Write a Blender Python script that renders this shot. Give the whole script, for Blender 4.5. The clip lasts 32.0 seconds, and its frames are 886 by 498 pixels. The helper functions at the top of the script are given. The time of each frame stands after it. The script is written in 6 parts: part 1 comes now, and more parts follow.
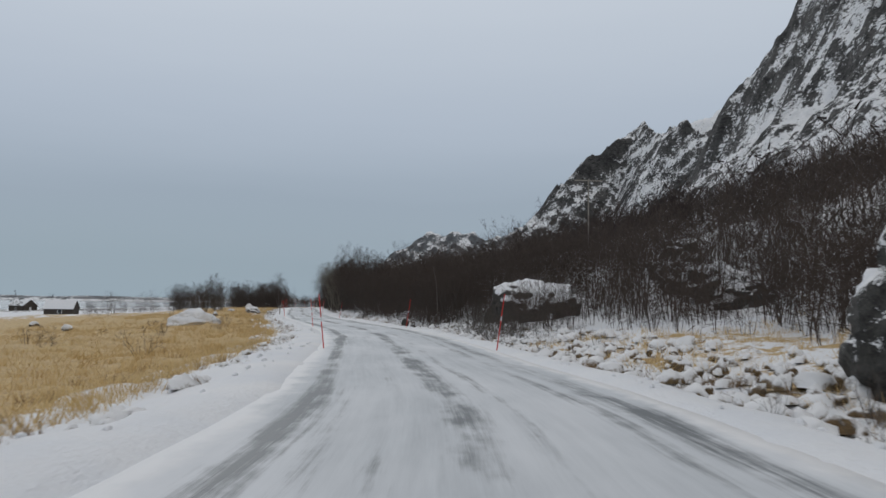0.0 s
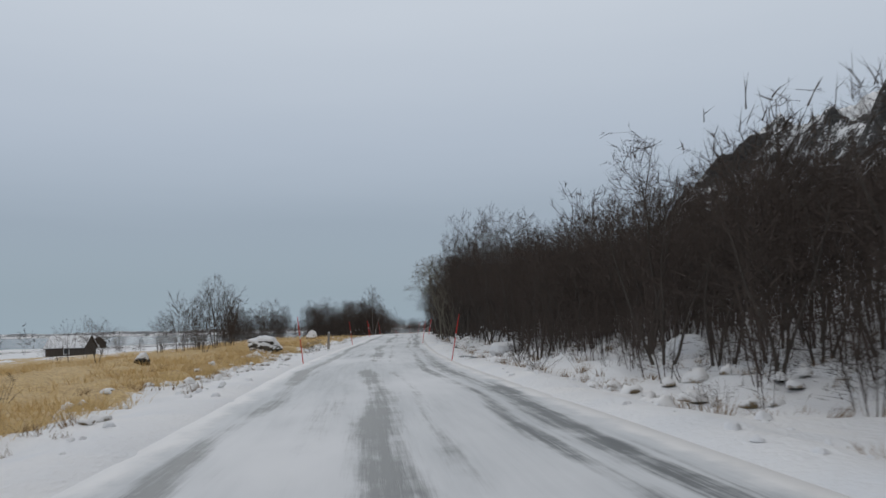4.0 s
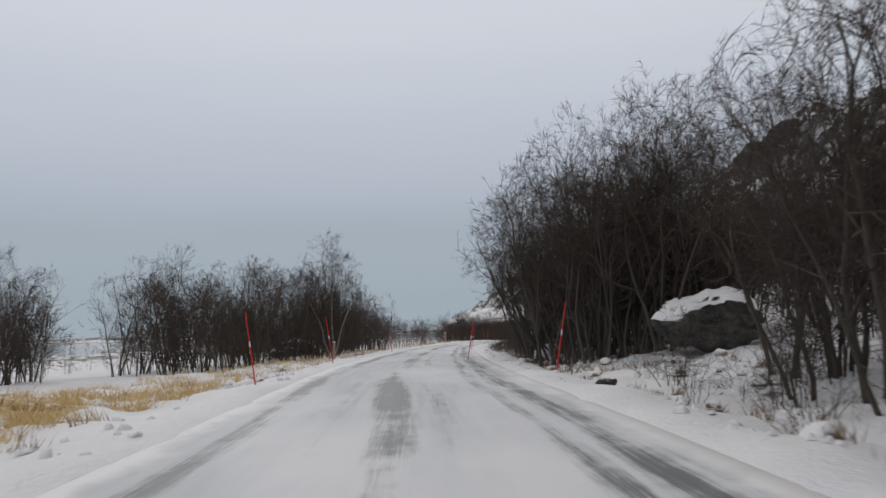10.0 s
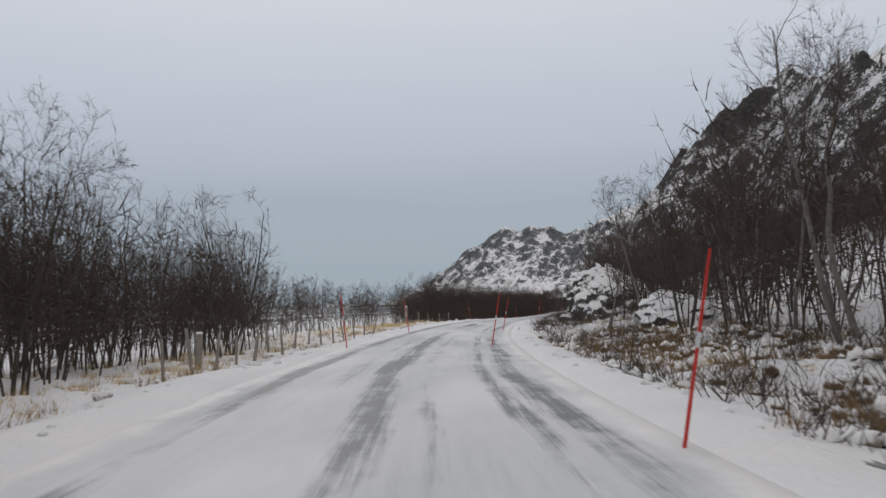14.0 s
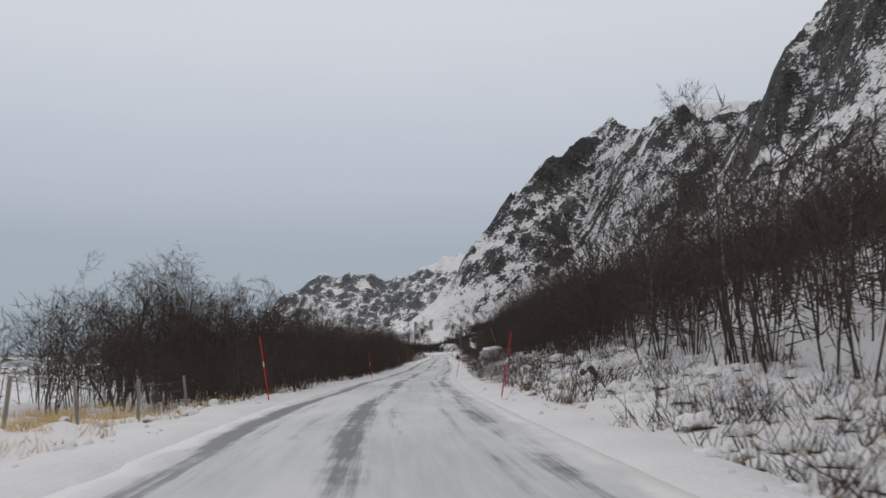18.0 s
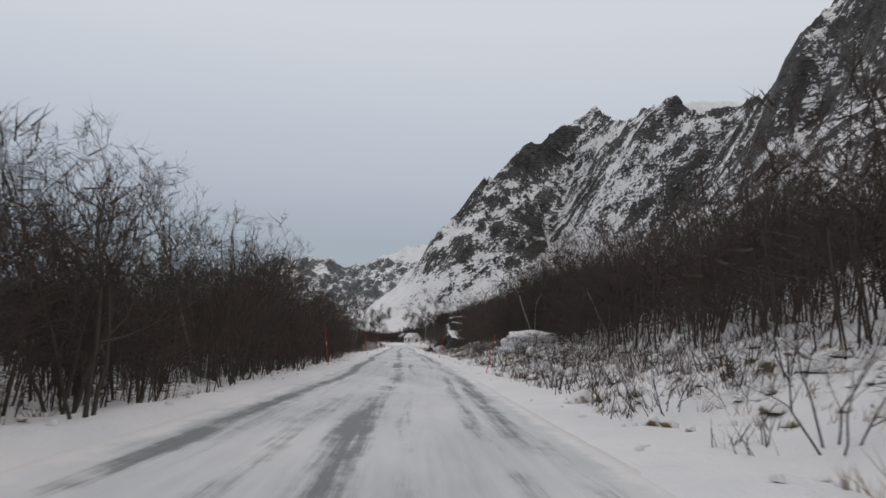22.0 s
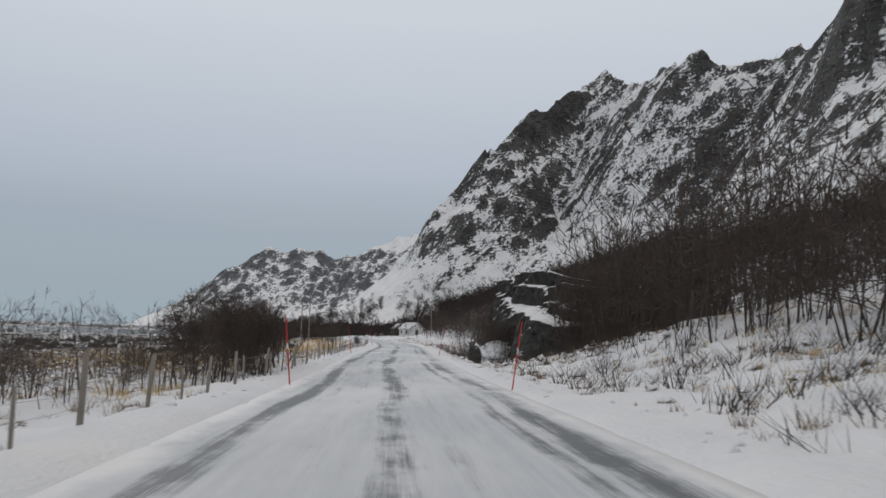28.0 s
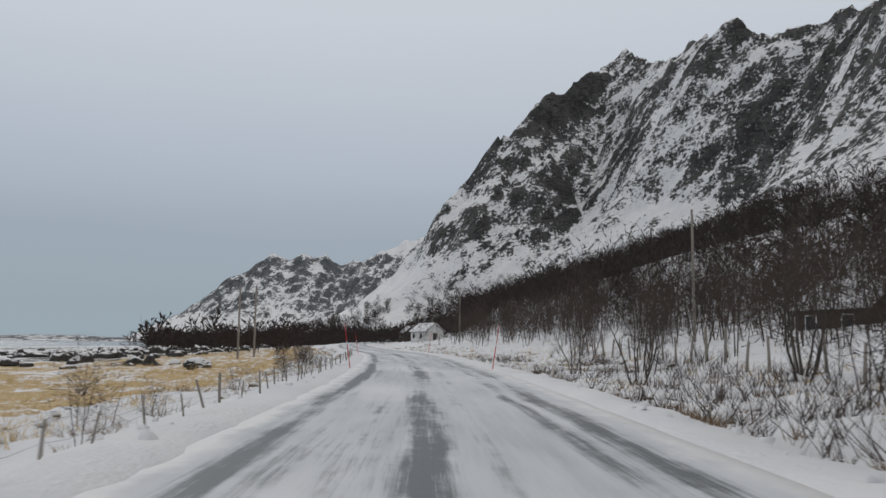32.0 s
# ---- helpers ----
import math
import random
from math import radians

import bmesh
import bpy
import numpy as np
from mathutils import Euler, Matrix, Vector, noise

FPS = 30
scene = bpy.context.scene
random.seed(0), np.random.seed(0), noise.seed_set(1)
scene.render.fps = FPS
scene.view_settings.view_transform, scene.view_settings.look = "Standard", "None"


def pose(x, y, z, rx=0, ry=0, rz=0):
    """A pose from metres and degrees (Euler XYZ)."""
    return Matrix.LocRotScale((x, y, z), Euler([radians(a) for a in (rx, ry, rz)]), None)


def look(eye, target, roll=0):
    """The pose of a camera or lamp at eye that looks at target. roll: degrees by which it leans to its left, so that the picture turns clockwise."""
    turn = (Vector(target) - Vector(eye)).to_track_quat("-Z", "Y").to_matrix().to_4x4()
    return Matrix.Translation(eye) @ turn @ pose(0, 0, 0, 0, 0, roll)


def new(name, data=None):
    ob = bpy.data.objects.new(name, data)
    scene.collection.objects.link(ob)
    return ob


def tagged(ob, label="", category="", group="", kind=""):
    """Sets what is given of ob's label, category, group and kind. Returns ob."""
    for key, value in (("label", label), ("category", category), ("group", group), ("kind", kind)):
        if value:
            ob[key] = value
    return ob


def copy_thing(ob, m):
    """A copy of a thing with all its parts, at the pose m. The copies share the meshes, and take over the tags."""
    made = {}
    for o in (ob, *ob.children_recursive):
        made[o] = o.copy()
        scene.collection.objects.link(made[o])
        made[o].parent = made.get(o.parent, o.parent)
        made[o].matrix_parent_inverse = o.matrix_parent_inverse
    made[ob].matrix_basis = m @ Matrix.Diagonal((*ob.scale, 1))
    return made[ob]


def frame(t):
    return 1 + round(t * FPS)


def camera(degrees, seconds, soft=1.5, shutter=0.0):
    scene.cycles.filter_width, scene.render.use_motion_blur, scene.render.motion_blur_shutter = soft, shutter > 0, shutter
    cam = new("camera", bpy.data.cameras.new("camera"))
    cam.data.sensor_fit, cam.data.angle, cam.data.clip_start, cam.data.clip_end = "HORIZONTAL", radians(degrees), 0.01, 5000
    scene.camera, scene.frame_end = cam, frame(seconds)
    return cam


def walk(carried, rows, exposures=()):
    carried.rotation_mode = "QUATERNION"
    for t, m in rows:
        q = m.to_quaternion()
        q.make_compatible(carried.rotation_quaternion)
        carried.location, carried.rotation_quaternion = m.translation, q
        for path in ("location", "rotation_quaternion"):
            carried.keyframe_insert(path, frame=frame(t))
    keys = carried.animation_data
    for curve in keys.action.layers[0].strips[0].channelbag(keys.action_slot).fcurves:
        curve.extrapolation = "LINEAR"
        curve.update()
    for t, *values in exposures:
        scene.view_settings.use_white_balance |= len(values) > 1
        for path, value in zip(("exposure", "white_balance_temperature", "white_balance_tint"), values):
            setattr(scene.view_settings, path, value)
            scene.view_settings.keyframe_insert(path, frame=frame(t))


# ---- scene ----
cam = camera(57.4, 32.0, shutter=0.15)
PATH = [
    (0, (75.198, -282.026, 2.098), (74.949, -280.047, 2.232), 0.9),
    (0.5, (74.019, -273.787, 1.958), (73.726, -271.815, 2.125), 1.5),
    (1, (72.654, -265.53, 1.841), (72.326, -263.567, 2.037), 0.9),
    (1.5, (71.08, -257.264, 1.759), (70.706, -255.308, 1.948), 0.6),
    (2, (69.238, -249.074, 1.706), (68.788, -247.137, 1.919), 0.8),
    (2.5, (67.266, -241.2, 1.683), (66.771, -239.27, 1.847), -0.0),
    (3, (64.816, -233.539, 1.664), (64.316, -231.608, 1.817), -1.3),
    (3.5, (62.036, -226.078, 1.633), (61.534, -224.153, 1.831), -1.1),
    (4, (59.214, -218.658, 1.596), (58.691, -216.737, 1.786), -1.3),
    (4.5, (56.385, -211.267, 1.556), (55.852, -209.348, 1.738), -1.5),
    (5, (53.598, -203.887, 1.518), (53.069, -201.966, 1.692), -1.7),
    (5.5, (50.907, -196.496, 1.486), (50.394, -194.571, 1.651), -1.9),
    (6, (48.355, -189.078, 1.463), (47.847, -187.15, 1.622), -1.8),
    (6.5, (45.83, -181.621, 1.455), (45.325, -179.694, 1.621), -2.0),
    (7, (43.263, -173.857, 1.481), (42.76, -171.928, 1.648), -2.4),
    (7.5, (40.654, -165.919, 1.47), (40.153, -163.99, 1.642), -1.7),
    (8, (37.907, -157.773, 1.45), (37.407, -155.845, 1.625), -2.0),
    (8.5, (35.165, -149.323, 1.452), (34.663, -147.396, 1.634), -1.7),
    (9, (32.628, -140.635, 1.505), (32.12, -138.71, 1.69), -2.5),
    (9.5, (30.118, -132.073, 1.626), (29.6, -130.152, 1.835), -0.6),
    (10, (27.327, -123.861, 1.762), (26.813, -121.939, 1.964), -1.4),
    (10.5, (24.566, -115.937, 1.877), (24.065, -114.01, 2.073), -1.5),
    (11, (22.198, -108.142, 1.925), (21.697, -106.215, 2.115), -0.8),
    (11.5, (19.769, -100.543, 1.887), (19.273, -98.611, 2.034), -0.1),
    (12, (17.497, -93.271, 1.811), (17.003, -91.336, 1.908), 0.4),
    (12.5, (15.578, -86.123, 1.747), (15.123, -84.178, 1.838), 1.2),
    (13, (14.205, -78.802, 1.701), (13.771, -76.854, 1.828), 0.2),
    (13.5, (12.642, -71.561, 1.66), (12.211, -69.615, 1.821), -0.4),
    (14, (10.833, -64.482, 1.606), (10.422, -62.529, 1.744), -1.0),
    (14.5, (8.892, -57.514, 1.533), (8.557, -55.548, 1.685), -1.1),
    (15, (7.132, -50.347, 1.46), (6.855, -48.374, 1.628), -2.1),
    (15.5, (5.617, -42.579, 1.407), (5.436, -40.596, 1.584), -2.1),
    (16, (4.2, -34.375, 1.379), (4.061, -32.389, 1.568), -2.1),
    (16.5, (2.833, -25.886, 1.371), (2.74, -23.899, 1.572), -2.1),
    (17, (1.65, -17.235, 1.377), (1.626, -15.247, 1.588), -2.0),
    (17.5, (0.778, -8.552, 1.388), (0.809, -6.565, 1.612), -2.0),
    (18, (0.002, 0.0, 1.401), (0.036, 1.984, 1.651), -0.7),
    (18.5, (-0.493, 8.347, 1.396), (-0.451, 10.333, 1.627), -0.5),
    (19, (-0.949, 16.528, 1.351), (-0.871, 18.515, 1.569), -0.8),
    (19.5, (-1.166, 24.605, 1.254), (-1.083, 26.592, 1.465), -0.5),
    (20, (-1.301, 32.618, 1.117), (-1.189, 34.605, 1.318), 0.0),
    (20.5, (-1.347, 40.606, 0.964), (-1.223, 42.593, 1.157), 0.7),
    (21, (-1.283, 48.58, 0.819), (-1.159, 50.564, 1.03), 1.7),
    (21.5, (-1.161, 56.536, 0.682), (-1.032, 58.518, 0.917), 1.9),
    (22, (-1.022, 64.469, 0.559), (-0.893, 66.451, 0.795), 3.0),
    (22.5, (-0.921, 72.365, 0.463), (-0.783, 74.345, 0.707), 2.2),
    (23, (-0.703, 80.184, 0.421), (-0.548, 82.163, 0.661), 1.3),
    (23.5, (-0.475, 87.867, 0.41), (-0.3, 89.844, 0.66), 0.4),
    (24, (-0.194, 95.303, 0.427), (-0.018, 97.279, 0.679), 1.0),
    (24.5, (0.05, 102.49, 0.456), (0.221, 104.464, 0.73), 1.8),
    (25, (0.248, 109.616, 0.471), (0.415, 111.586, 0.776), 2.1),
    (25.5, (0.368, 116.898, 0.511), (0.533, 118.869, 0.81), 1.9),
    (26, (0.449, 124.314, 0.564), (0.604, 126.288, 0.846), 1.9),
    (26.5, (0.491, 131.852, 0.616), (0.637, 133.829, 0.882), 2.0),
    (27, (0.516, 139.497, 0.655), (0.662, 141.476, 0.906), 2.0),
    (27.5, (0.552, 147.233, 0.67), (0.701, 149.214, 0.904), 2.0),
    (28, (0.609, 155.043, 0.646), (0.758, 157.025, 0.864), 1.9),
    (28.5, (0.667, 162.915, 0.591), (0.813, 164.899, 0.802), 1.6),
    (29, (0.742, 170.865, 0.517), (0.885, 172.847, 0.743), 0.4),
    (29.5, (0.837, 178.925, 0.444), (0.978, 180.907, 0.672), 0.4),
    (30, (0.965, 187.084, 0.405), (1.104, 189.065, 0.648), 0.9),
    (30.5, (0.992, 195.27, 0.381), (1.129, 197.247, 0.654), 1.3),
    (31, (1.088, 203.501, 0.431), (1.221, 205.478, 0.698), 1.1),
    (31.5, (1.306, 211.754, 0.498), (1.439, 213.731, 0.763), 0.9),
    (32, (1.589, 220.063, 0.544), (1.721, 222.045, 0.775), 0.7),
]
walk(cam, [(t, look(eye, target, roll)) for t, eye, target, roll in PATH],
     [(0, -0.02, 6300, 9), (3.5, -0.02, 6300, 9), (8, 0.09, 6540, 11), (12, 0.12, 6620, 12), (13, 0.18, 6620, 12), (14.2, 0.12, 6620, 12), (24, 0.11, 6620, 12), (29, 0.06, 6520, 10), (30, 0.03, 6510, 10), (31, -0.07, 6500, 10), (32, 0.0, 6500, 10)])
scene.view_settings.exposure = 0.0

# ---- sky and light: overcast winter noon ----
SUN_ELEV, SUN_TURN = radians(24), radians(150)
world = bpy.data.worlds.new("overcast_sky")
scene.world = world
world.use_nodes = True
wn, wl = world.node_tree.nodes, world.node_tree.links
wn.clear()
w_out, w_bg = wn.new("ShaderNodeOutputWorld"), wn.new("ShaderNodeBackground")
w_sky, w_co, w_sep = wn.new("ShaderNodeTexSky"), wn.new("ShaderNodeTexCoord"), wn.new("ShaderNodeSeparateXYZ")
w_sky.sky_type, w_sky.sun_disc, w_sky.sun_elevation, w_sky.sun_rotation = "NISHITA", False, SUN_ELEV, SUN_TURN
w_sky.air_density, w_sky.dust_density = 1.0, 3.0
w_dim = wn.new("ShaderNodeMix")
w_dim.data_type, w_dim.blend_type = "RGBA", "MULTIPLY"
w_dim.inputs[0].default_value = 1.0
w_dim.inputs[7].default_value = (0.07, 0.07, 0.07, 1)
w_ramp = wn.new("ShaderNodeValToRGB")
for pos, col in zip((0.0, 0.05, 0.12, 0.22, 0.38, 0.65),
                    ((0.345, 0.42, 0.475), (0.33, 0.40, 0.458), (0.35, 0.405, 0.47), (0.47, 0.52, 0.592), (0.615, 0.655, 0.71), (0.70, 0.70, 0.71))):
    el = w_ramp.color_ramp.elements.new(pos) if pos > 0 else w_ramp.color_ramp.elements[0]
    el.position, el.color = pos, (*col, 1)
last_el = w_ramp.color_ramp.elements[-1]
last_el.position, last_el.color = 1.0, (0.74, 0.72, 0.70, 1)
w_map, w_noise, w_mr, w_add = wn.new("ShaderNodeMapping"), wn.new("ShaderNodeTexNoise"), wn.new("ShaderNodeMapRange"), wn.new("ShaderNodeMath")
w_map.inputs["Scale"].default_value = (1.2, 1.2, 9.0)
w_noise.inputs["Scale"].default_value, w_noise.inputs["Detail"].default_value = 1.6, 4.0
w_mr.inputs["To Min"].default_value, w_mr.inputs["To Max"].default_value = -0.025, 0.025
w_add.operation = "ADD"
wl.new(w_co.outputs["Generated"], w_sep.inputs[0])
wl.new(w_co.outputs["Generated"], w_map.inputs[0])
wl.new(w_map.outputs[0], w_noise.inputs["Vector"])
wl.new(w_noise.outputs[0], w_mr.inputs[0])
wl.new(w_sep.outputs[2], w_add.inputs[0])
wl.new(w_mr.outputs[0], w_add.inputs[1])
wl.new(w_add.outputs[0], w_ramp.inputs[0])
wl.new(w_sky.outputs[0], w_dim.inputs[6])
w_mix = wn.new("ShaderNodeMix")
w_mix.data_type = "RGBA"
w_mix.inputs[0].default_value = 0.9
wl.new(w_dim.outputs[2], w_mix.inputs[6])
wl.new(w_ramp.outputs[0], w_mix.inputs[7])
wl.new(w_mix.outputs[2], w_bg.inputs[0])
w_bg.inputs[1].default_value = 1.0
wl.new(w_bg.outputs[0], w_out.inputs[0])
sun = new("sun", bpy.data.lights.new("sun", "SUN"))
sun.data.energy, sun.data.angle, sun.data.color = 0.3, radians(30), (1.0, 0.97, 0.93)
sun.matrix_world = Matrix.Rotation(-SUN_TURN, 4, "Z") @ Matrix.Rotation(radians(90) - SUN_ELEV, 4, "X") @ Matrix.Identity(4)


# ---- materials ----
class Nodes:
    """A small builder for one procedural material."""

    def __init__(self, name):
        self.mat = bpy.data.materials.new(name)
        self.mat.use_nodes = True
        self.t = self.mat.node_tree
        self.bsdf = self.t.nodes["Principled BSDF"]
        self.co = self.t.nodes.new("ShaderNodeTexCoord")

    def node(self, kind):
        return self.t.nodes.new(kind)

    def link(self, a, b):
        self.t.links.new(a, b)

    def noise(self, scale, detail=4.0, stretch=(1, 1, 1), source=None, rough=0.55):
        m, n = self.node("ShaderNodeMapping"), self.node("ShaderNodeTexNoise")
        m.inputs["Scale"].default_value = stretch
        n.inputs["Scale"].default_value, n.inputs["Detail"].default_value, n.inputs["Roughness"].default_value = scale, detail, rough
        self.link(source or self.co.outputs["Object"], m.inputs[0])
        self.link(m.outputs[0], n.inputs["Vector"])
        return n.outputs[0]

    def span(self, value, a, b, c=0.0, d=1.0, smooth=False):
        r = self.node("ShaderNodeMapRange")
        if smooth:
            r.interpolation_type = "SMOOTHSTEP"
        for k, v in zip((1, 2, 3, 4), (a, b, c, d)):
            r.inputs[k].default_value = v
        self.link(value, r.inputs[0])
        return r.outputs[0]

    def math(self, op, a, b=None):
        m = self.node("ShaderNodeMath")
        m.operation = op
        for k, v in ((0, a), (1, b)):
            if v is None:
                continue
            if isinstance(v, (int, float)):
                m.inputs[k].default_value = v
            else:
                self.link(v, m.inputs[k])
        return m.outputs[0]

    def mix(self, fac, a, b):
        m = self.node("ShaderNodeMix")
        m.data_type = "RGBA"
        for k, v in ((0, fac), (6, a), (7, b)):
            if isinstance(v, (int, float)):
                m.inputs[k].default_value = v
            elif isinstance(v, tuple):
                m.inputs[k].default_value = (*v, 1)
            else:
                self.link(v, m.inputs[k])
        return m.outputs[2]

    def done(self, colour, rough=0.8, bump=None, strength=0.4, distance=0.05, metal=0.0):
        for v, key in ((colour, "Base Color"), (rough, "Roughness"), (metal, "Metallic")):
            if isinstance(v, tuple):
                self.bsdf.inputs[key].default_value = (*v, 1)
            elif isinstance(v, (int, float)):
                self.bsdf.inputs[key].default_value = v
            else:
                self.link(v, self.bsdf.inputs[key])
        self.bsdf.inputs["Specular IOR Level"].default_value = 0.3
        if bump is not None:
            b = self.node("ShaderNodeBump")
            b.inputs["Strength"].default_value, b.inputs["Distance"].default_value = strength, distance
            self.link(bump, b.inputs["Height"])
            self.link(b.outputs[0], self.bsdf.inputs["Normal"])
        return self.mat


SNOW = (0.785, 0.785, 0.79)


def two_tone(name, a, b, scale, rough=0.85, stretch=(1, 1, 1), bump=0.3, distance=0.02, fine=None):
    m = Nodes(name)
    big, small = m.noise(scale, 5, stretch), m.noise(fine or scale * 7, 4, stretch)
    fac = m.math("ADD", m.math("MULTIPLY", m.span(big, 0.3, 0.7), 0.65), m.math("MULTIPLY", m.span(small, 0.3, 0.7), 0.35))
    return m.done(m.mix(fac, a, b), rough, small, bump, distance)


def ground_material():
    """Snow cover with straw showing through where the mesh carries straw, and dark heath and foreshore."""
    m = Nodes("snowy_ground")
    at, ro = m.node("ShaderNodeAttribute"), m.node("ShaderNodeAttribute")
    at.attribute_name, ro.attribute_name = "straw", "shore"
    n1, n2, n3 = m.noise(0.35, 5), m.noise(2.2, 5), m.noise(11.0, 3)
    snow = m.mix(m.span(n1, 0.3, 0.7), SNOW, (0.70, 0.72, 0.755))
    straw = m.mix(m.span(n2, 0.3, 0.7), (0.62, 0.46, 0.22), (0.50, 0.35, 0.165))
    straw = m.mix(m.span(n3, 0.45, 0.75), straw, (0.26, 0.18, 0.09))
    cover = m.math("ADD", m.math("MULTIPLY", n1, 0.5), m.math("ADD", m.math("MULTIPLY", n2, 0.35), m.math("MULTIPLY", n3, 0.15)))
    gap = m.math("SUBTRACT", m.math("ADD", cover, at.outputs["Fac"]), 0.92)
    colour = m.mix(m.span(gap, -0.03, 0.05, smooth=True), snow, straw)
    dark = m.math("SUBTRACT", m.math("ADD", cover, ro.outputs["Fac"]), 0.95)
    colour = m.mix(m.span(dark, -0.02, 0.04, smooth=True), colour, m.mix(n3, (0.035, 0.035, 0.03), (0.08, 0.075, 0.065)))
    return m.done(colour, 0.75, m.math("ADD", m.math("MULTIPLY", n2, 0.6), m.math("MULTIPLY", n3, 0.35)), 0.8, 0.16)


def road_material():
    """Asphalt under blown snow: bare along the wheel tracks, streaked along the road."""
    m = Nodes("snowy_asphalt")
    uv = m.co.outputs["UV"]
    sep = m.node("ShaderNodeSeparateXYZ")
    m.link(uv, sep.inputs[0])
    across = sep.outputs[0]
    wob = m.math("MULTIPLY", m.math("SUBTRACT", m.noise(0.05, 2, (0, 1, 1), uv), 0.5), 1.2)
    u = m.math("ADD", across, wob)
    patch = m.noise(1.0, 4, (0.45, 0.06, 1), uv)
    streak = m.noise(1.0, 5, (4.0, 0.16, 1), uv, 0.7)
    hair = m.noise(1.0, 5, (9.0, 0.22, 1), uv, 0.7)
    blots = m.noise(1.0, 6, (1.6, 0.9, 1), uv, 0.7)
    drift = m.span(m.noise(1.0, 5, (0.3, 0.085, 1), uv, 0.65), 0.38, 0.62, 0.15, 1.0)
    steady = m.span(m.noise(1.0, 4, (0.2, 0.10, 1), uv, 0.6), 0.34, 0.62, 0.30, 1.0)
    tracks = None
    for place, width, power, lasting in ((-2.45, 0.27, 1.05, True), (-1.95, 0.25, 0.30, True), (-1.2, 0.3, 0.35, False), (-0.3, 0.36, 1.0, False), (0.5, 0.22, 0.45, False), (1.75, 0.22, 0.60, True), (2.4, 0.36, 0.74, True)):
        off = m.math("DIVIDE", m.math("SUBTRACT", u, place), width)
        bell = m.math("MULTIPLY", m.math("POWER", 2.718, m.math("MULTIPLY", m.math("MULTIPLY", off, off), -1.0)), power)
        bell = m.math("MULTIPLY", bell, steady if lasting else drift)
        tracks = bell if tracks is None else m.math("MAXIMUM", tracks, bell)
    grain = m.math("ADD", m.math("MULTIPLY", m.span(hair, 0.28, 0.72), 0.55), m.math("MULTIPLY", m.span(blots, 0.28, 0.72), 0.45))
    worn = m.math("MULTIPLY", tracks, m.math("ADD", m.math("MULTIPLY", grain, 1.1), 0.22))
    worn = m.math("ADD", worn, m.math("MULTIPLY", m.math("MULTIPLY", m.span(patch, 0.35, 0.75), m.span(streak, 0.3, 0.7)), m.math("MULTIPLY", grain, 0.75)))
    bare = m.span(worn, 0.20, 0.66, smooth=True)
    edge = m.math("ABSOLUTE", m.math("ADD", across, m.math("MULTIPLY", m.math("SUBTRACT", m.noise(1.0, 5, (0.7, 0.5, 1), uv, 0.65), 0.5), 1.3)))
    edge = m.span(edge, 2.75, 3.2, smooth=True)
    fine = m.noise(40.0, 3)
    asphalt = m.mix(fine, (0.062, 0.070, 0.074), (0.125, 0.137, 0.142))
    packed = m.mix(m.span(streak, 0.3, 0.75), (0.60, 0.625, 0.65), (0.44, 0.465, 0.49))
    packed = m.mix(m.span(m.noise(1.0, 4, (0.35, 0.09, 1), uv), 0.42, 0.68), packed, (0.70, 0.715, 0.74))
    packed = m.mix(edge, packed, SNOW)
    colour = m.mix(m.math("MULTIPLY", m.math("MULTIPLY", bare, m.math("SUBTRACT", 1.0, edge)), 0.9), packed, asphalt)
    return m.done(colour, m.span(bare, 0, 1, 0.75, 0.5), m.math("SUBTRACT", m.math("MULTIPLY", streak, 0.5), bare), 0.5, 0.02)


def rock_material(name, scale, snowline=0.62, soft=0.12, a=(0.055, 0.055, 0.055), b=(0.19, 0.185, 0.18), push=(0.5, 0.5, 0.3), steep=1.0, stretch=(1, 1, 1), pale=(0.22, 0.20, 0.16)):
    """Gneiss with snow lying where the faces are flat and broken enough to hold it."""
    m = Nodes(name)
    geo, sep = m.node("ShaderNodeNewGeometry"), m.node("ShaderNodeSeparateXYZ")
    m.link(geo.outputs["Normal"], sep.inputs[0])
    n1, n2, n3 = m.noise(scale, 6, stretch), m.noise(scale * 5, 6, stretch, None, 0.65), m.noise(scale * 22, 5, (1, 1, 1), None, 0.65)
    rock = m.mix(m.span(n1, 0.3, 0.7), a, b)
    rock = m.mix(m.span(n2, 0.42, 0.66), rock, (a[0] * 0.5, a[1] * 0.5, a[2] * 0.5))
    rock = m.mix(m.math("MULTIPLY", m.span(n3, 0.5, 0.75), 0.45), rock, pale)
    height = m.math("ADD", m.math("MULTIPLY", n2, 0.7), m.math("MULTIPLY", n3, 0.3))
    lie = m.math("MULTIPLY", sep.outputs[2], steep)
    for n, k in zip((n1, n2, n3), push):
        lie = m.math("ADD", lie, m.math("MULTIPLY", m.math("SUBTRACT", n, 0.5), k))
    colour = m.mix(m.span(lie, snowline - soft, snowline + soft, smooth=True), rock, SNOW)
    return m.done(colour, 0.8, height, 0.9, 0.05 / scale)


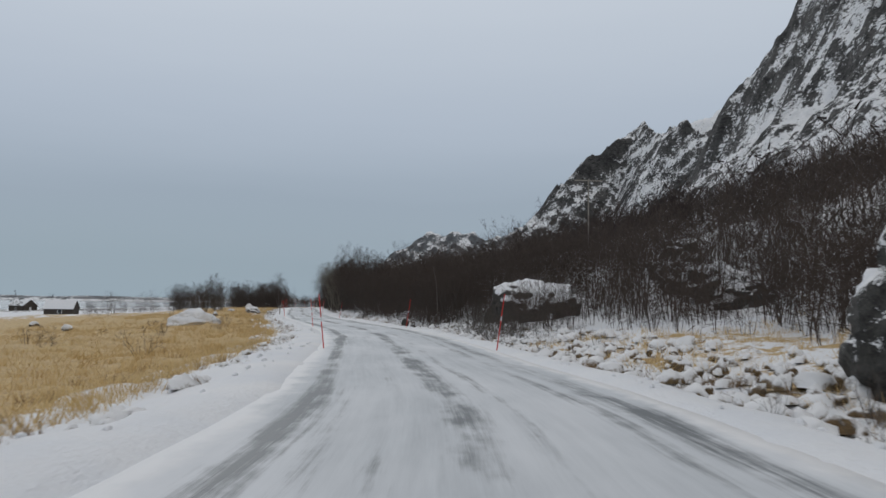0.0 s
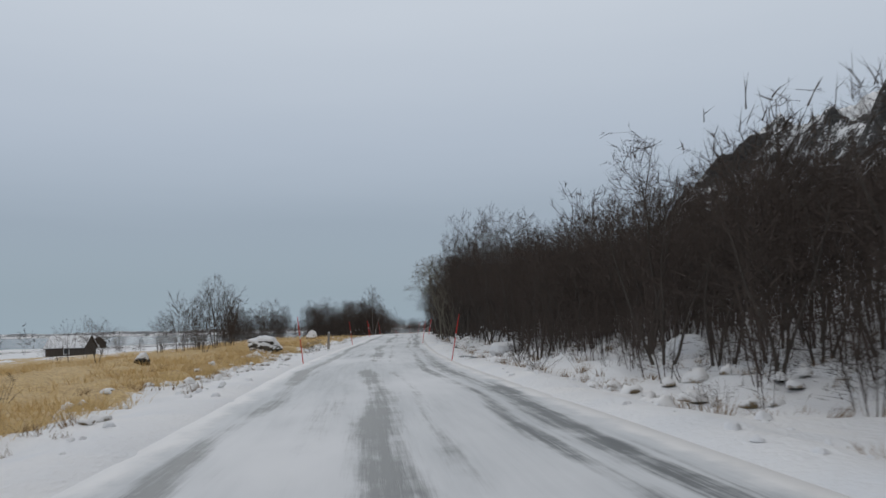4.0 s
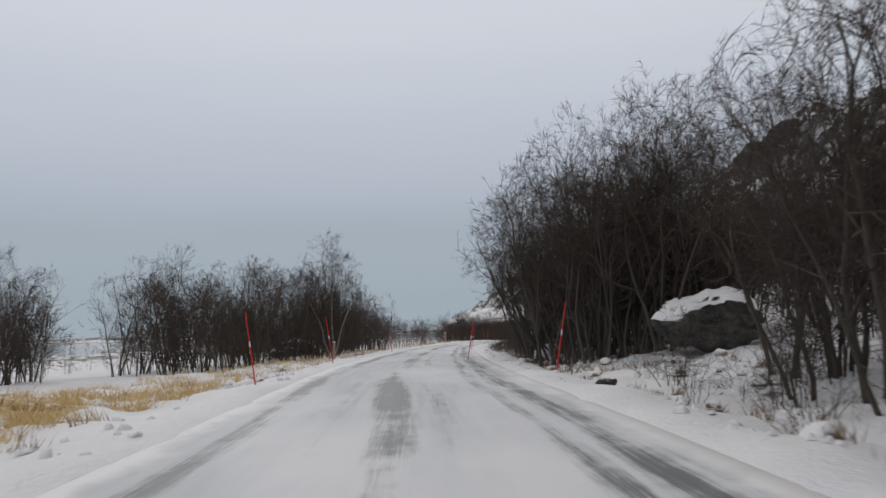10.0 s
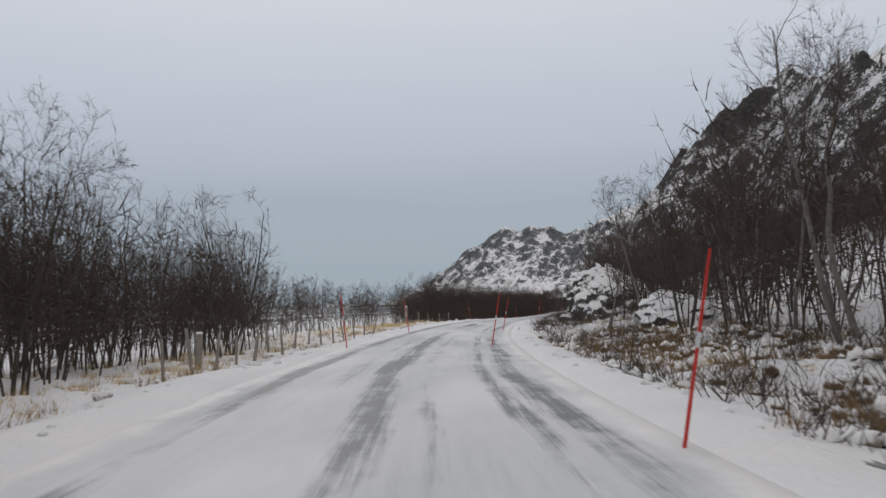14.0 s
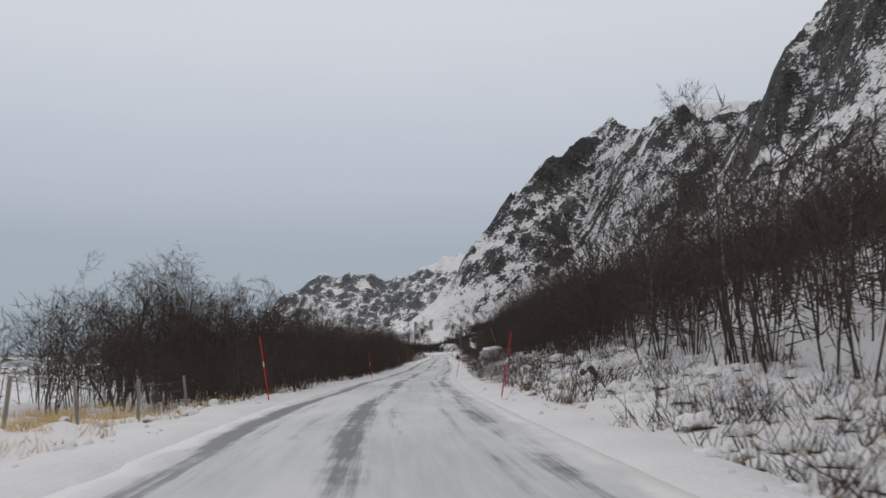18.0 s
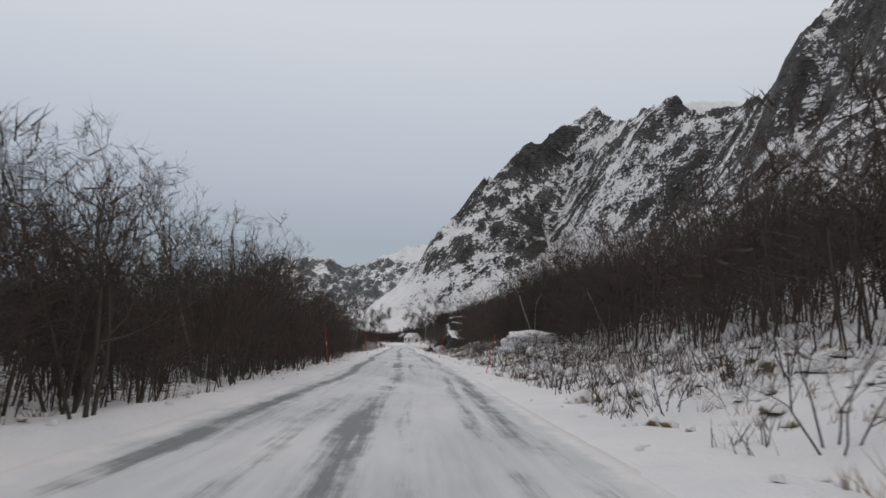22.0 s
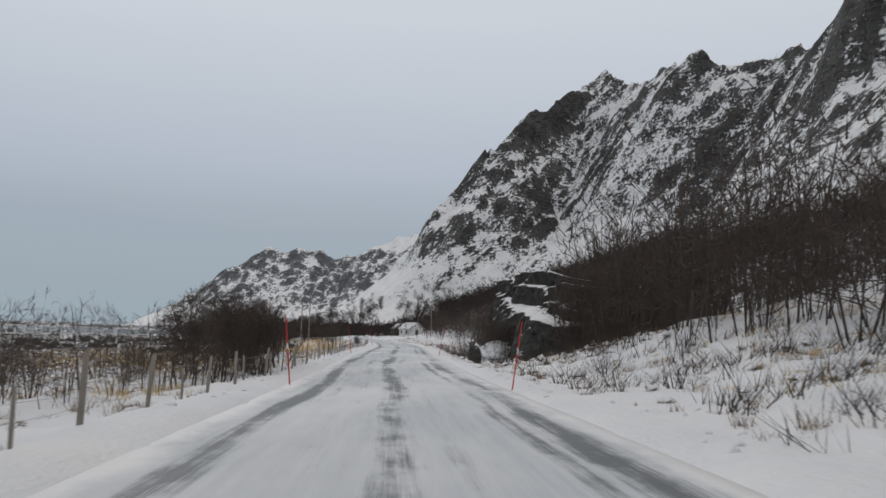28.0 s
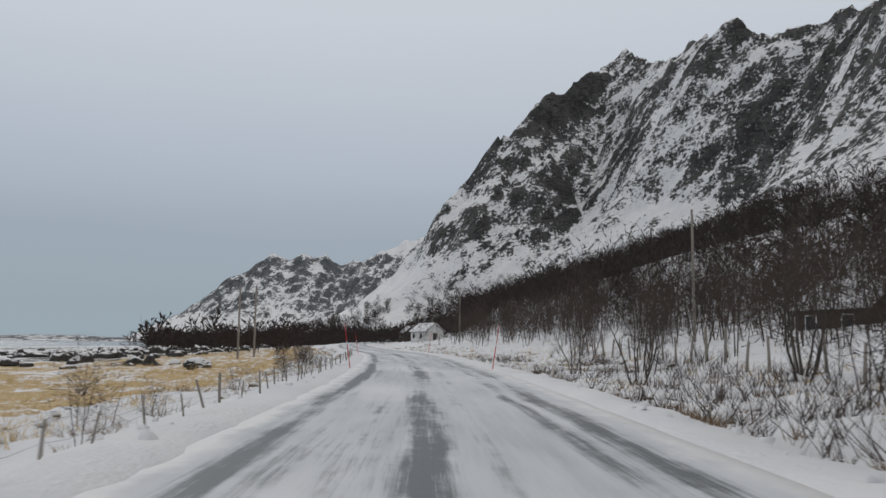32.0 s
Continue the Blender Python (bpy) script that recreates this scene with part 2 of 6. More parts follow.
def cliff_material(name, scale, a, b, pale):
    """Banded dark rock; snow where the mesh says that it lies, broken up by fine outcrops and drifts."""
    m = Nodes(name)
    at = m.node("ShaderNodeAttribute")
    at.attribute_name = "snow"
    n1, n2, n3 = m.noise(scale, 5, (1, 1, 1.6)), m.noise(scale * 4, 6, (1, 1, .7), None, 0.65), m.noise(scale * 15, 6, (1, 1, .8), None, 0.7)
    rock = m.mix(m.span(n1, 0.3, 0.7), a, b)
    rock = m.mix(m.span(n2, 0.45, 0.65), rock, (a[0] * 0.55, a[1] * 0.55, a[2] * 0.55))
    rock = m.mix(m.math("MULTIPLY", m.span(n3, 0.5, 0.72), 0.5), rock, pale)
    al, sep, com = m.node("ShaderNodeAttribute"), m.node("ShaderNodeSeparateXYZ"), m.node("ShaderNodeCombineXYZ")
    al.attribute_name = "along"
    m.link(m.co.outputs["Object"], sep.inputs[0])
    m.link(al.outputs["Fac"], com.inputs[0])
    m.link(sep.outputs[2], com.inputs[1])
    runnel = m.noise(scale * 4, 5, (1, .34, 1), com.outputs[0], 0.65)
    crack = m.noise(scale * 14, 4, (.6, 1, 1), com.outputs[0], 0.65)
    lie = at.outputs["Fac"]
    for n, k in ((n1, 0.45), (n2, 0.75), (n3, 0.95), (runnel, 0.40), (crack, 0.6)):
        lie = m.math("ADD", lie, m.math("MULTIPLY", m.math("SUBTRACT", n, 0.5), k))
    rock = m.mix(m.span(crack, 0.52, 0.62), rock, (a[0] * 0.5, a[1] * 0.5, a[2] * 0.5))
    snow = m.mix(m.span(n2, 0.40, 0.75), (0.83, 0.83, 0.835), (0.68, 0.695, 0.72))
    colour = m.mix(m.span(lie, -0.06, 0.10, smooth=True), rock, snow)
    return m.done(colour, 0.8, m.math("ADD", m.math("MULTIPLY", n2, 0.6), m.math("MULTIPLY", n3, 0.4)), 0.9, 0.06 / scale)


M_GROUND, M_ROAD = ground_material(), road_material()
M_CLIFF = cliff_material("cliff_rock_and_snow", 0.03, (0.036, 0.036, 0.037), (0.10, 0.097, 0.093), (0.20, 0.19, 0.175))
# distance haze put into the colour: rock paler and bluer than the cliffs
M_FAR_HAZY = cliff_material("hazy_far_rock_and_snow", 0.012, (0.08, 0.088, 0.097), (0.17, 0.18, 0.19), (0.2, 0.2, 0.2))
M_BOULDER = rock_material("boulder_rock", 0.7, 0.66, 0.05, (0.030, 0.029, 0.028), (0.105, 0.10, 0.092), (0.8, 0.7, 0.4))
M_SPECKLED = rock_material("snow_blown_rock", 0.75, 0.30, 0.06, (0.030, 0.029, 0.028), (0.105, 0.10, 0.092), (1.3, 1.5, 0.7), 0.75)
M_CRAG = rock_material("crag_rock", 0.45, 0.62, 0.06, (0.022, 0.022, 0.021), (0.062, 0.06, 0.055), (0.5, 0.75, 0.6), 1.0, (1, 1, 1), (0.11, 0.10, 0.085))
M_LICHEN = rock_material("lichened_rock", 0.9, 0.40, 0.05, (0.022, 0.022, 0.022), (0.085, 0.082, 0.076), (1.0, 1.5, 1.0), 0.75, (1, 1, 1), (0.16, 0.15, 0.12))
M_SNOWROCK = rock_material("snowed_in_rock", 0.8, 0.10, 0.06, (0.05, 0.048, 0.045), (0.14, 0.13, 0.12), (0.5, 1.0, 0.7))
M_MOUND = rock_material("speckled_snow_mound", 1.3, -0.12, 0.05, (0.04, 0.038, 0.035), (0.12, 0.11, 0.10), (0.3, 1.1, 0.6), 0.05)
M_TUSSOCK = rock_material("snow_on_tussocks", 1.6, 0.42, 0.14, (0.085, 0.056, 0.03), (0.19, 0.125, 0.06), (0.9, 0.7, 0.5), 0.8, (1, 1, 1), (0.28, 0.20, 0.10))
M_SNOWTUFT = rock_material("snow_over_tufts", 2.0, 0.16, 0.16, (0.12, 0.085, 0.045), (0.26, 0.19, 0.10), (0.6, 0.8, 0.5), 0.7, (1, 1, 1), (0.32, 0.24, 0.13))
M_STONE = rock_material("shore_stone", 0.8, 0.82, 0.08, (0.025, 0.025, 0.024), (0.07, 0.066, 0.06), (0.9, 0.6, 0.3))
M_CAP = two_tone("lying_snow", SNOW, (0.70, 0.72, 0.755), 1.5, 0.7, bump=0.4, distance=0.05)
M_BARK = two_tone("dark_bark", (0.042, 0.036, 0.031), (0.095, 0.083, 0.072), 2.5, 0.9, (1, 1, 0.3))
M_BIRCH = two_tone("birch_bark", (0.24, 0.22, 0.20), (0.07, 0.06, 0.053), 2.0, 0.8, (1, 1, 2.5))
M_PALE_BIRCH = two_tone("pale_birch_bark", (0.42, 0.40, 0.37), (0.17, 0.155, 0.14), 1.6, 0.8, (1, 1, 2.0))
M_TWIG = two_tone("bare_twigs", (0.052, 0.040, 0.034), (0.092, 0.072, 0.061), 1.2, 0.9)
M_TWIG_PALE = two_tone("pale_twigs", (0.12, 0.108, 0.085), (0.19, 0.172, 0.138), 1.2, 0.9)
M_WOOD_FAR = two_tone("far_wood_twigs", (0.030, 0.023, 0.022), (0.058, 0.045, 0.040), 0.15, 0.95)
M_STRAW = two_tone("straw", (0.68, 0.51, 0.25), (0.53, 0.37, 0.17), 0.3, 0.85)
M_BROWN = two_tone("withered_heath", (0.17, 0.105, 0.055), (0.26, 0.175, 0.09), 0.6, 0.9)
M_RED = two_tone("red_pole_paint", (0.62, 0.035, 0.025), (0.48, 0.03, 0.022), 3.0, 0.45, bump=0.05)
M_BAND = two_tone("reflective_band", (0.70, 0.72, 0.74), (0.55, 0.56, 0.58), 8.0, 0.35, bump=0.05)
M_POST = two_tone("weathered_post_wood", (0.20, 0.18, 0.155), (0.33, 0.30, 0.265), 3.0, 0.85, (1, 1, 0.2))
M_WIRE = two_tone("galvanised_wire", (0.30, 0.31, 0.32), (0.20, 0.20, 0.21), 4.0, 0.5)
M_WHITE = two_tone("white_paint", (0.72, 0.72, 0.70), (0.60, 0.60, 0.585), 2.0, 0.6)
M_BARN = two_tone("dark_barn_boards", (0.05, 0.042, 0.036), (0.09, 0.075, 0.062), 1.5, 0.85, (3, 3, 0.3))
M_GLASS = two_tone("dark_window_glass", (0.03, 0.035, 0.04), (0.05, 0.055, 0.06), 2.0, 0.12, bump=0.02)
M_ICE = two_tone("grey_meltwater_ice", (0.13, 0.14, 0.15), (0.30, 0.315, 0.33), 1.6, 0.22, bump=0.1)
M_WATER = two_tone("dark_brook_water", (0.012, 0.013, 0.014), (0.04, 0.04, 0.04), 2.2, 0.12, bump=0.25)


def sea_material():
    m = Nodes("grey_sea")
    n = m.noise(0.12, 5, (1, 2.2, 1))
    return m.done(m.mix(n, (0.05, 0.075, 0.09), (0.085, 0.115, 0.13)), 0.22, n, 0.35, 0.6)


M_SEA = sea_material()


# ---- mesh helpers ----
def mesh_object(name, verts, tris, material, parent=None, label="", smooth=False, uv=None, attrs=None):
    """One mesh object from arrays of places and of triangles or quads."""
    verts, tris = np.asarray(verts, np.float32), np.asarray(tris, np.int32)
    me = bpy.data.meshes.new(name)
    k = tris.shape[1]
    me.vertices.add(len(verts))
    me.vertices.foreach_set("co", verts.ravel())
    me.loops.add(tris.size)
    me.loops.foreach_set("vertex_index", tris.ravel())
    me.polygons.add(len(tris))
    me.polygons.foreach_set("loop_start", np.arange(0, tris.size, k, dtype=np.int32))
    if smooth:
        me.polygons.foreach_set("use_smooth", np.ones(len(tris), bool))
    me.update(calc_edges=True)
    if uv is not None:
        lay = me.uv_layers.new(name="UVMap")
        lay.data.foreach_set("uv", np.asarray(uv, np.float32)[tris.ravel()].ravel())
    for key, values in (attrs or {}).items():
        a = me.attributes.new(key, "FLOAT", "POINT")
        a.data.foreach_set("value", np.asarray(values, np.float32))
    me.materials.append(material)
    ob = new(name, me)
    if parent is not None:
        ob.parent = parent
    if label:
        ob["label"] = label
    return ob


def part(name, bm, material, parent=None, label=""):
    """Links a bmesh as one mesh object under a thing or a part."""
    me = bpy.data.meshes.new(name)
    bm.to_mesh(me)
    bm.free()
    me.materials.append(material)
    ob = new(name, me)
    if parent is not None:
        ob.parent = parent
    if label:
        ob["label"] = label
    return ob


def empty(name, m):
    ob = new(name)
    ob.empty_display_size = 0.2
    ob.matrix_world = m
    return ob


def grid_faces(rows, cols):
    i = np.arange((rows - 1) * (cols - 1))
    a = (i // (cols - 1)) * cols + i % (cols - 1)
    return np.stack([a, a + 1, a + cols + 1, a + cols], 1)


TABLE = np.random.RandomState(7).rand(256, 256)


def vnoise(x, y):
    """Value noise of two coordinates, 0 to 1."""
    xi, yi = np.floor(x).astype(int), np.floor(y).astype(int)
    fx, fy = x - xi, y - yi
    fx, fy = fx * fx * (3 - 2 * fx), fy * fy * (3 - 2 * fy)
    a, b = TABLE[xi % 256, yi % 256], TABLE[(xi + 1) % 256, yi % 256]
    c, d = TABLE[xi % 256, (yi + 1) % 256], TABLE[(xi + 1) % 256, (yi + 1) % 256]
    return (a * (1 - fx) + b * fx) * (1 - fy) + (c * (1 - fx) + d * fx) * fy


def fbm(x, y, octaves=4, ridged=False):
    total, weight, norm = 0.0, 1.0, 0.0
    for k in range(octaves):
        n = vnoise(x * 2.03**k + 17.3 * k, y * 2.03**k + 9.1 * k)
        total = total + weight * (1 - np.abs(2 * n - 1) if ridged else n)
        norm, weight = norm + weight, weight * 0.5
    return total / norm


# ---- the plan: road line, ground and mountains ----
ROAD = [
    (78.7, -341.9, 1.32),
    (75.6, -282.0, 0.72),
    (71.3, -257.3, 0.42),
    (65.1, -233.6, 0.28),
    (56.9, -211.1, 0.18),
    (48.4, -188.9, 0.10),
    (40.4, -165.6, 0.09),
    (32.5, -140.8, 0.19),
    (24.9, -116.2, 0.42),
    (17.9, -93.4, 0.42),
    (12.2, -71.8, 0.27),
    (6.9, -49.8, 0.10),
    (2.6, -25.7, 0.01),
    (-0.1, -0.3, -0.01),
    (-1.4, 24.5, -0.18),
    (-1.6, 48.5, -0.55),
    (-1.2, 72.2, -0.86),
    (-0.4, 95.1, -0.93),
    (0.3, 117.1, -0.86),
    (0.7, 139.6, -0.76),
    (1.1, 163.0, -0.81),
    (1.4, 187.2, -0.93),
    (1.8, 211.8, -0.88),
    (2.0, 220.0, -0.84),
    (3.2, 255.0, -0.74),
    (2.5, 295.0, -0.54),
    (-3.0, 345.0, -0.24),
    (-6.0, 440.0, 0.16),
    (2.0, 640.0, 1.16),
]


def smooth_line(points, steps=12):
    c = np.array(points, float)
    c = np.vstack([2 * c[0] - c[1], c, 2 * c[-1] - c[-2]])
    u = (np.arange(steps) / steps)[:, None]
    rows = [0.5 * (2 * b + (c_ - a) * u + (2 * a - 5 * b + 4 * c_ - d) * u**2 + (3 * b - a - 3 * c_ + d) * u**3)
            for a, b, c_, d in zip(c[:-3], c[1:-2], c[2:-1], c[3:])]
    return np.vstack(rows + [c[-2:-1]])


LINE = smooth_line(ROAD)
STATION = np.r_[0, np.cumsum(np.hypot(*np.diff(LINE[:, :2], axis=0).T))] - 60.0
RUN = np.gradient(LINE[:, :2], STATION, axis=0)
RUN /= np.hypot(*RUN.T)[:, None]
S_END = STATION[-1]
OUT = np.array([math.cos(radians(6)), math.sin(radians(6))])


def road_at(s):
    """Places of the road's middle, its rightward direction and height at stations s; straight on past both ends."""
    s = np.asarray(s, float)
    x, y, z = (np.interp(s, STATION, LINE[:, k]) for k in range(3))
    tx, ty = np.interp(s, STATION, RUN[:, 0]), np.interp(s, STATION, RUN[:, 1])
    over = np.where(s < STATION[0], s - STATION[0], np.where(s > S_END, s - S_END, 0.0))
    return np.stack([x + over * tx, y + over * ty], -1), np.stack([ty, -tx], -1), z


def lay(s, d):
    """World x, y of the point d metres right of the road at station s."""
    c, r, _ = road_at(s)
    d = np.asarray(d, float)
    near, far = np.clip(d, -60, 60), d - np.clip(d, -60, 60)
    return c + near[..., None] * r + far[..., None] * OUT


RIGHT_D = (0, 3.1, 3.35, 3.7, 4.3, 5.4, 7.0, 9.0, 12, 20, 40, 80, 140, 300, 3000)
RIGHT_A = (-.12, -.12, -.01, .06, .06, -.18, -.02, 0.2, .65, 2.1, 7.5, 20, 38, 60, 60)
RIGHT_B = (-.12, -.12, -.01, .06, .02, -.3, -.25, -.05, .35, 1.3, 4.5, 13, 30, 55, 60)
RIGHT_C = (-.12, -.12, -.01, .06, .10, .10, .45, 1.05, 2.2, 4.6, 10.5, 22, 38, 60, 60)
LEFT_D = (0, 3.1, 3.35, 3.7, 4.3, 5.6, 8, 15, 30, 60, 110, 170, 260, 500, 3000)
LEFT_A = (-.12, -.12, -.01, .06, .05, -.22, -.38, -.72, -1.4, -2.3, -3.3, -4.2, -5.6, -9, -30)
LEFT_B = (-.12, -.12, -.01, .06, .05, -.3, -.55, -1.0, -1.8, -2.6, -3.4, -4.1, -5.6, -9, -30)


def ground_z(s, d, hills=True):
    """Height of the ground at station s and offset d, without the mountains."""
    s, d = np.broadcast_arrays(np.asarray(s, float), np.asarray(d, float))
    zr = road_at(s)[2]
    a = np.abs(d)
    full = a
    edge = .55 * (fbm(s * .33 + 2, np.sign(d) * 7.0 + 20, 3) - .5) + .35 * (fbm(s * 1.6, np.sign(d) * 3.0 + 40, 2) - .5)
    a = a + edge * np.interp(a, (2.6, 3.0, 3.9, 5.2), (0, 1, 1, 0))
    low = np.clip((np.abs(s - 620) - 120) / 60, 0, 1) * np.clip((s - 15) / 60, 0, 1)
    right = np.interp(a, RIGHT_D, RIGHT_A) * low + np.interp(a, RIGHT_D, RIGHT_B) * (1 - low)
    bank = np.maximum(np.interp(s, (302, 335, 480, 503), (0, 1, 1, 0)), np.interp(s, (114, 128, 148, 160), (0, .8, .8, 0)))
    right = right * (1 - bank) + np.interp(a, RIGHT_D, RIGHT_C) * bank
    late = np.clip((s - 430) / 60, 0, 1)
    left = np.interp(a, LEFT_D, LEFT_A) * (1 - late) + np.interp(a, LEFT_D, LEFT_B) * late
    left = left + np.interp(s, (70, 95, 182, 204), (0, 1, 1, 0)) * np.interp(a, (4.8, 7.5, 13, 22, 38), (0, .32, .62, .45, 0))
    z = zr * np.exp(-full / 60.0) + np.where(d > 0, right, left)
    amp = np.interp(a, (3.3, 3.6, 4.6, 6.5, 12, 40, 200), (0, .09, .24, .50, .60, .9, 2.5))
    n = (fbm(s * 0.55 + 3, d * 0.55 + 40, 3) - 0.5) * 1.2 * np.clip(1 - a / 60, 0.2, 1) + (fbm(s * 0.09, d * 0.09 + 11, 3) - 0.5) * 1.1
    z = z + amp * n + np.interp(a, (4.0, 5.2, 7, 16, 30), (0, .22, .42, .42, 0)) * (fbm(s * 1.35 + 8, d * 1.35 + 3, 3) - .5)
    if hills and np.any(d > 30):
        xy = lay(s, np.where(d > 30, d, 30.0))
        z = np.where(d > 30, np.maximum(z, mountain_z(xy[..., 0], xy[..., 1]) - np.clip((d - 30) / 20, 0, 1) * 1.5), z)
    return z


CREST_NEAR = [(430, -500, 290), (400, -100, 330), (375, 250, 345), (337, 480, 325), (300, 555, 262), (274, 604, 214), (264, 650, 140)]
CREST_MAIN = [(335, 660, 205), (292, 748, 222), (249, 809, 242), (223, 977, 276), (178, 935, 240), (129, 901, 205), (91, 897, 176), (63, 896, 144), (27, 908, 85), (-5, 931, 37), (-48, 975, 6)]
CREST_DOME = [(368, 1085, 306), (410, 1085, 326), (520, 1100, 334)]


def crest_height(x, y, crest, width, level=0.0):
    best = np.full_like(x, -20.0)
    for (ax, ay, az), (bx, by, bz) in zip(crest[:-1], crest[1:]):
        ex, ey = bx - ax, by - ay
        u = np.clip(((x - ax) * ex + (y - ay) * ey) / (ex * ex + ey * ey), 0, 1)
        r, zc = np.maximum(np.hypot(x - ax - u * ex, y - ay - u * ey) - level, 0), az + u * (bz - az)
        best = np.maximum(best, zc * np.interp(r / (zc * width), (0, .10, .34, .62, .85, 1.0, 1.3), (1, .84, .42, .17, .075, .03, -.15)))
    return best


def smooth(v, a, b):
    v = np.clip((v - a) / (b - a), 0, 1)
    return v * v * (3 - 2 * v)


def ribs(along, down, seed):
    """Buttresses and gullies that run down a slope, at three sizes."""
    wob = 70 * (fbm(along * .011 + seed, down * .011, 4) - .5)
    a = along + wob
    return (30 * (fbm(a * .0135 + seed, down * .0035, 3, True) - .55) + 15 * (fbm(a * .034 + 7, down * .021 + seed, 3, True) - .5)
            + 5 * (fbm(a * .09 + seed, down * .06, 3, True) - .5))


def mountain_z(x, y):
    wx, wy = x + 22 * (fbm(x * .02, y * .02, 3) - .5), y + 34 * (fbm(x * .018 + 50, y * .018, 3) - .5)
    h = np.maximum(crest_height(wx, wy, CREST_NEAR, 0.96), crest_height(wx, wy, CREST_MAIN, 1.0))
    dome = crest_height(x, y, CREST_DOME, 1.0, 55.0)
    rough = np.clip((h - 25) / 90, 0, 1) * np.clip((h - dome + 12) / 12, 0.05, 1)
    h = np.maximum(h, dome)
    main = smooth(y, 590, 700)
    carved = ribs(-.83 * x + .555 * y + .5 * h, -.555 * x - .83 * y, 3.0) * main + ribs(y + .35 * x - .4 * h, -x, 11.0) * (1 - main)
    z = h + rough * (carved + 4 * (fbm(x * .21, y * .21, 2, True) - .5) - 3)
    band = (z + 60 * fbm(x * .016 + 4, y * .016, 4) + .25 * x) / 19.0
    ledge = smooth(band - np.floor(band), .18, .82) - (band - np.floor(band))
    return z + rough * 3.0 * ledge + np.clip(h / 40, 0, 1) * 2.5 * (fbm(x * .12, y * .12, 2) - .5)


def station_of(x, y):
    """Station and offset of world points near the road."""
    q = np.stack([np.ravel(x), np.ravel(y)], -1)
    near = np.array([np.argmin(((LINE[:, :2] - p) ** 2).sum(1)) for p in q])
    r = q - LINE[near, :2]
    t = RUN[near]
    return STATION[near] + (r * t).sum(1), r[:, 0] * t[:, 1] - r[:, 1] * t[:, 0]


def surface(s, d):
    """World place on the ground, or on the mountain's foot where that is higher."""
    xy = lay(s, d)
    z = ground_z(s, d)
    return np.concatenate([xy, z[..., None]], -1)


# ---- ground, road, sea ----
def build_ground():
    near = [3.0, 3.2, 3.35, 3.5, 3.7, 3.95, 4.2, 4.5] + list(np.arange(4.8, 12, .36)) + list(np.arange(12.2, 20, 0.8))
    far = list(np.arange(20.5, 34, 1.5)) + list(np.arange(36, 62, 4.0)) + [70, 80, 92, 106, 122, 140, 165, 200, 240, 300, 380, 500, 700, 1000, 1500, 2200, 3200, 4400]
    side = np.array(near + far)
    ds = np.r_[-side[::-1], 0, side]
    ss = np.r_[-4000, -2500, -1500, -900, -600, -400, -250, -150, -100, -70, np.arange(-50, -8, 3), np.arange(-8, 600, .62), np.arange(600, 620, 1.3), np.arange(620, 760, 3), np.arange(765, 900, 15), 1000, 1200, 1500, 2000, 2800, 4200]
    s, d = np.meshgrid(ss, ds, indexing="ij")
    xy, z = lay(s, d), ground_z(s, d, False)
    z = z - np.interp(d, (45, 70, 120), (0, 1, 4))
    a = np.abs(d)
    field = np.interp(-d, (5.6, 7.2, 45, 75, 110), (0, .64, .58, .36, 0)) * np.clip((-d - 6.4) / 1.6 + np.clip((s - 40) / 40, 0, 1) * 2, 0, 1) * np.interp(s, (-60, -20, 120, 190, 215), (1, 1, 1, .75, 0)) * (d < 0)
    late = np.interp(-d, (5.5, 9.0, 40, 70), (0, .46, .44, 0)) * np.interp(s, (455, 480, 500, 700, 760), (0, .3, 1, 1, 0)) * (d < 0)
    mid = np.interp(a, (5.0, 7.0, 14, 24), (0, .33, .33, .12)) * np.interp(s, (-30, 0, 34, 46, 80, 200, 230, 300, 480), (1.3, 1.3, 1.25, .5, .7, .7, 1.0, .9, 1.0))
    mid = np.where(d > 0, mid, mid * np.interp(s, (200, 225, 330, 360), (0, 1, 1, .7)))
    straw = np.maximum.reduce([field, late, mid])
    shore = np.interp(-d, (70, 95, 150, 175), (0, .42, .50, .3)) * (d < 0)
    shore = np.maximum(shore, np.interp(-d, (16, 26, 60, 80), (0, .47, .5, .4)) * np.interp(s, (530, 560, 760, 800), (0, 1, 1, 0)) * (fbm(s * .03, d * .12, 3) > .42) * (d < 0))
    ob = mesh_object("ground", np.concatenate([xy, z[..., None]], -1).reshape(-1, 3), grid_faces(len(ss), len(ds))[:, ::-1], M_GROUND,
                     smooth=True, attrs={"straw": straw.ravel(), "shore": shore.ravel()})
    return tagged(ob, "rolling snow-covered ground with straw-coloured grass showing through", "ground", kind="structure")


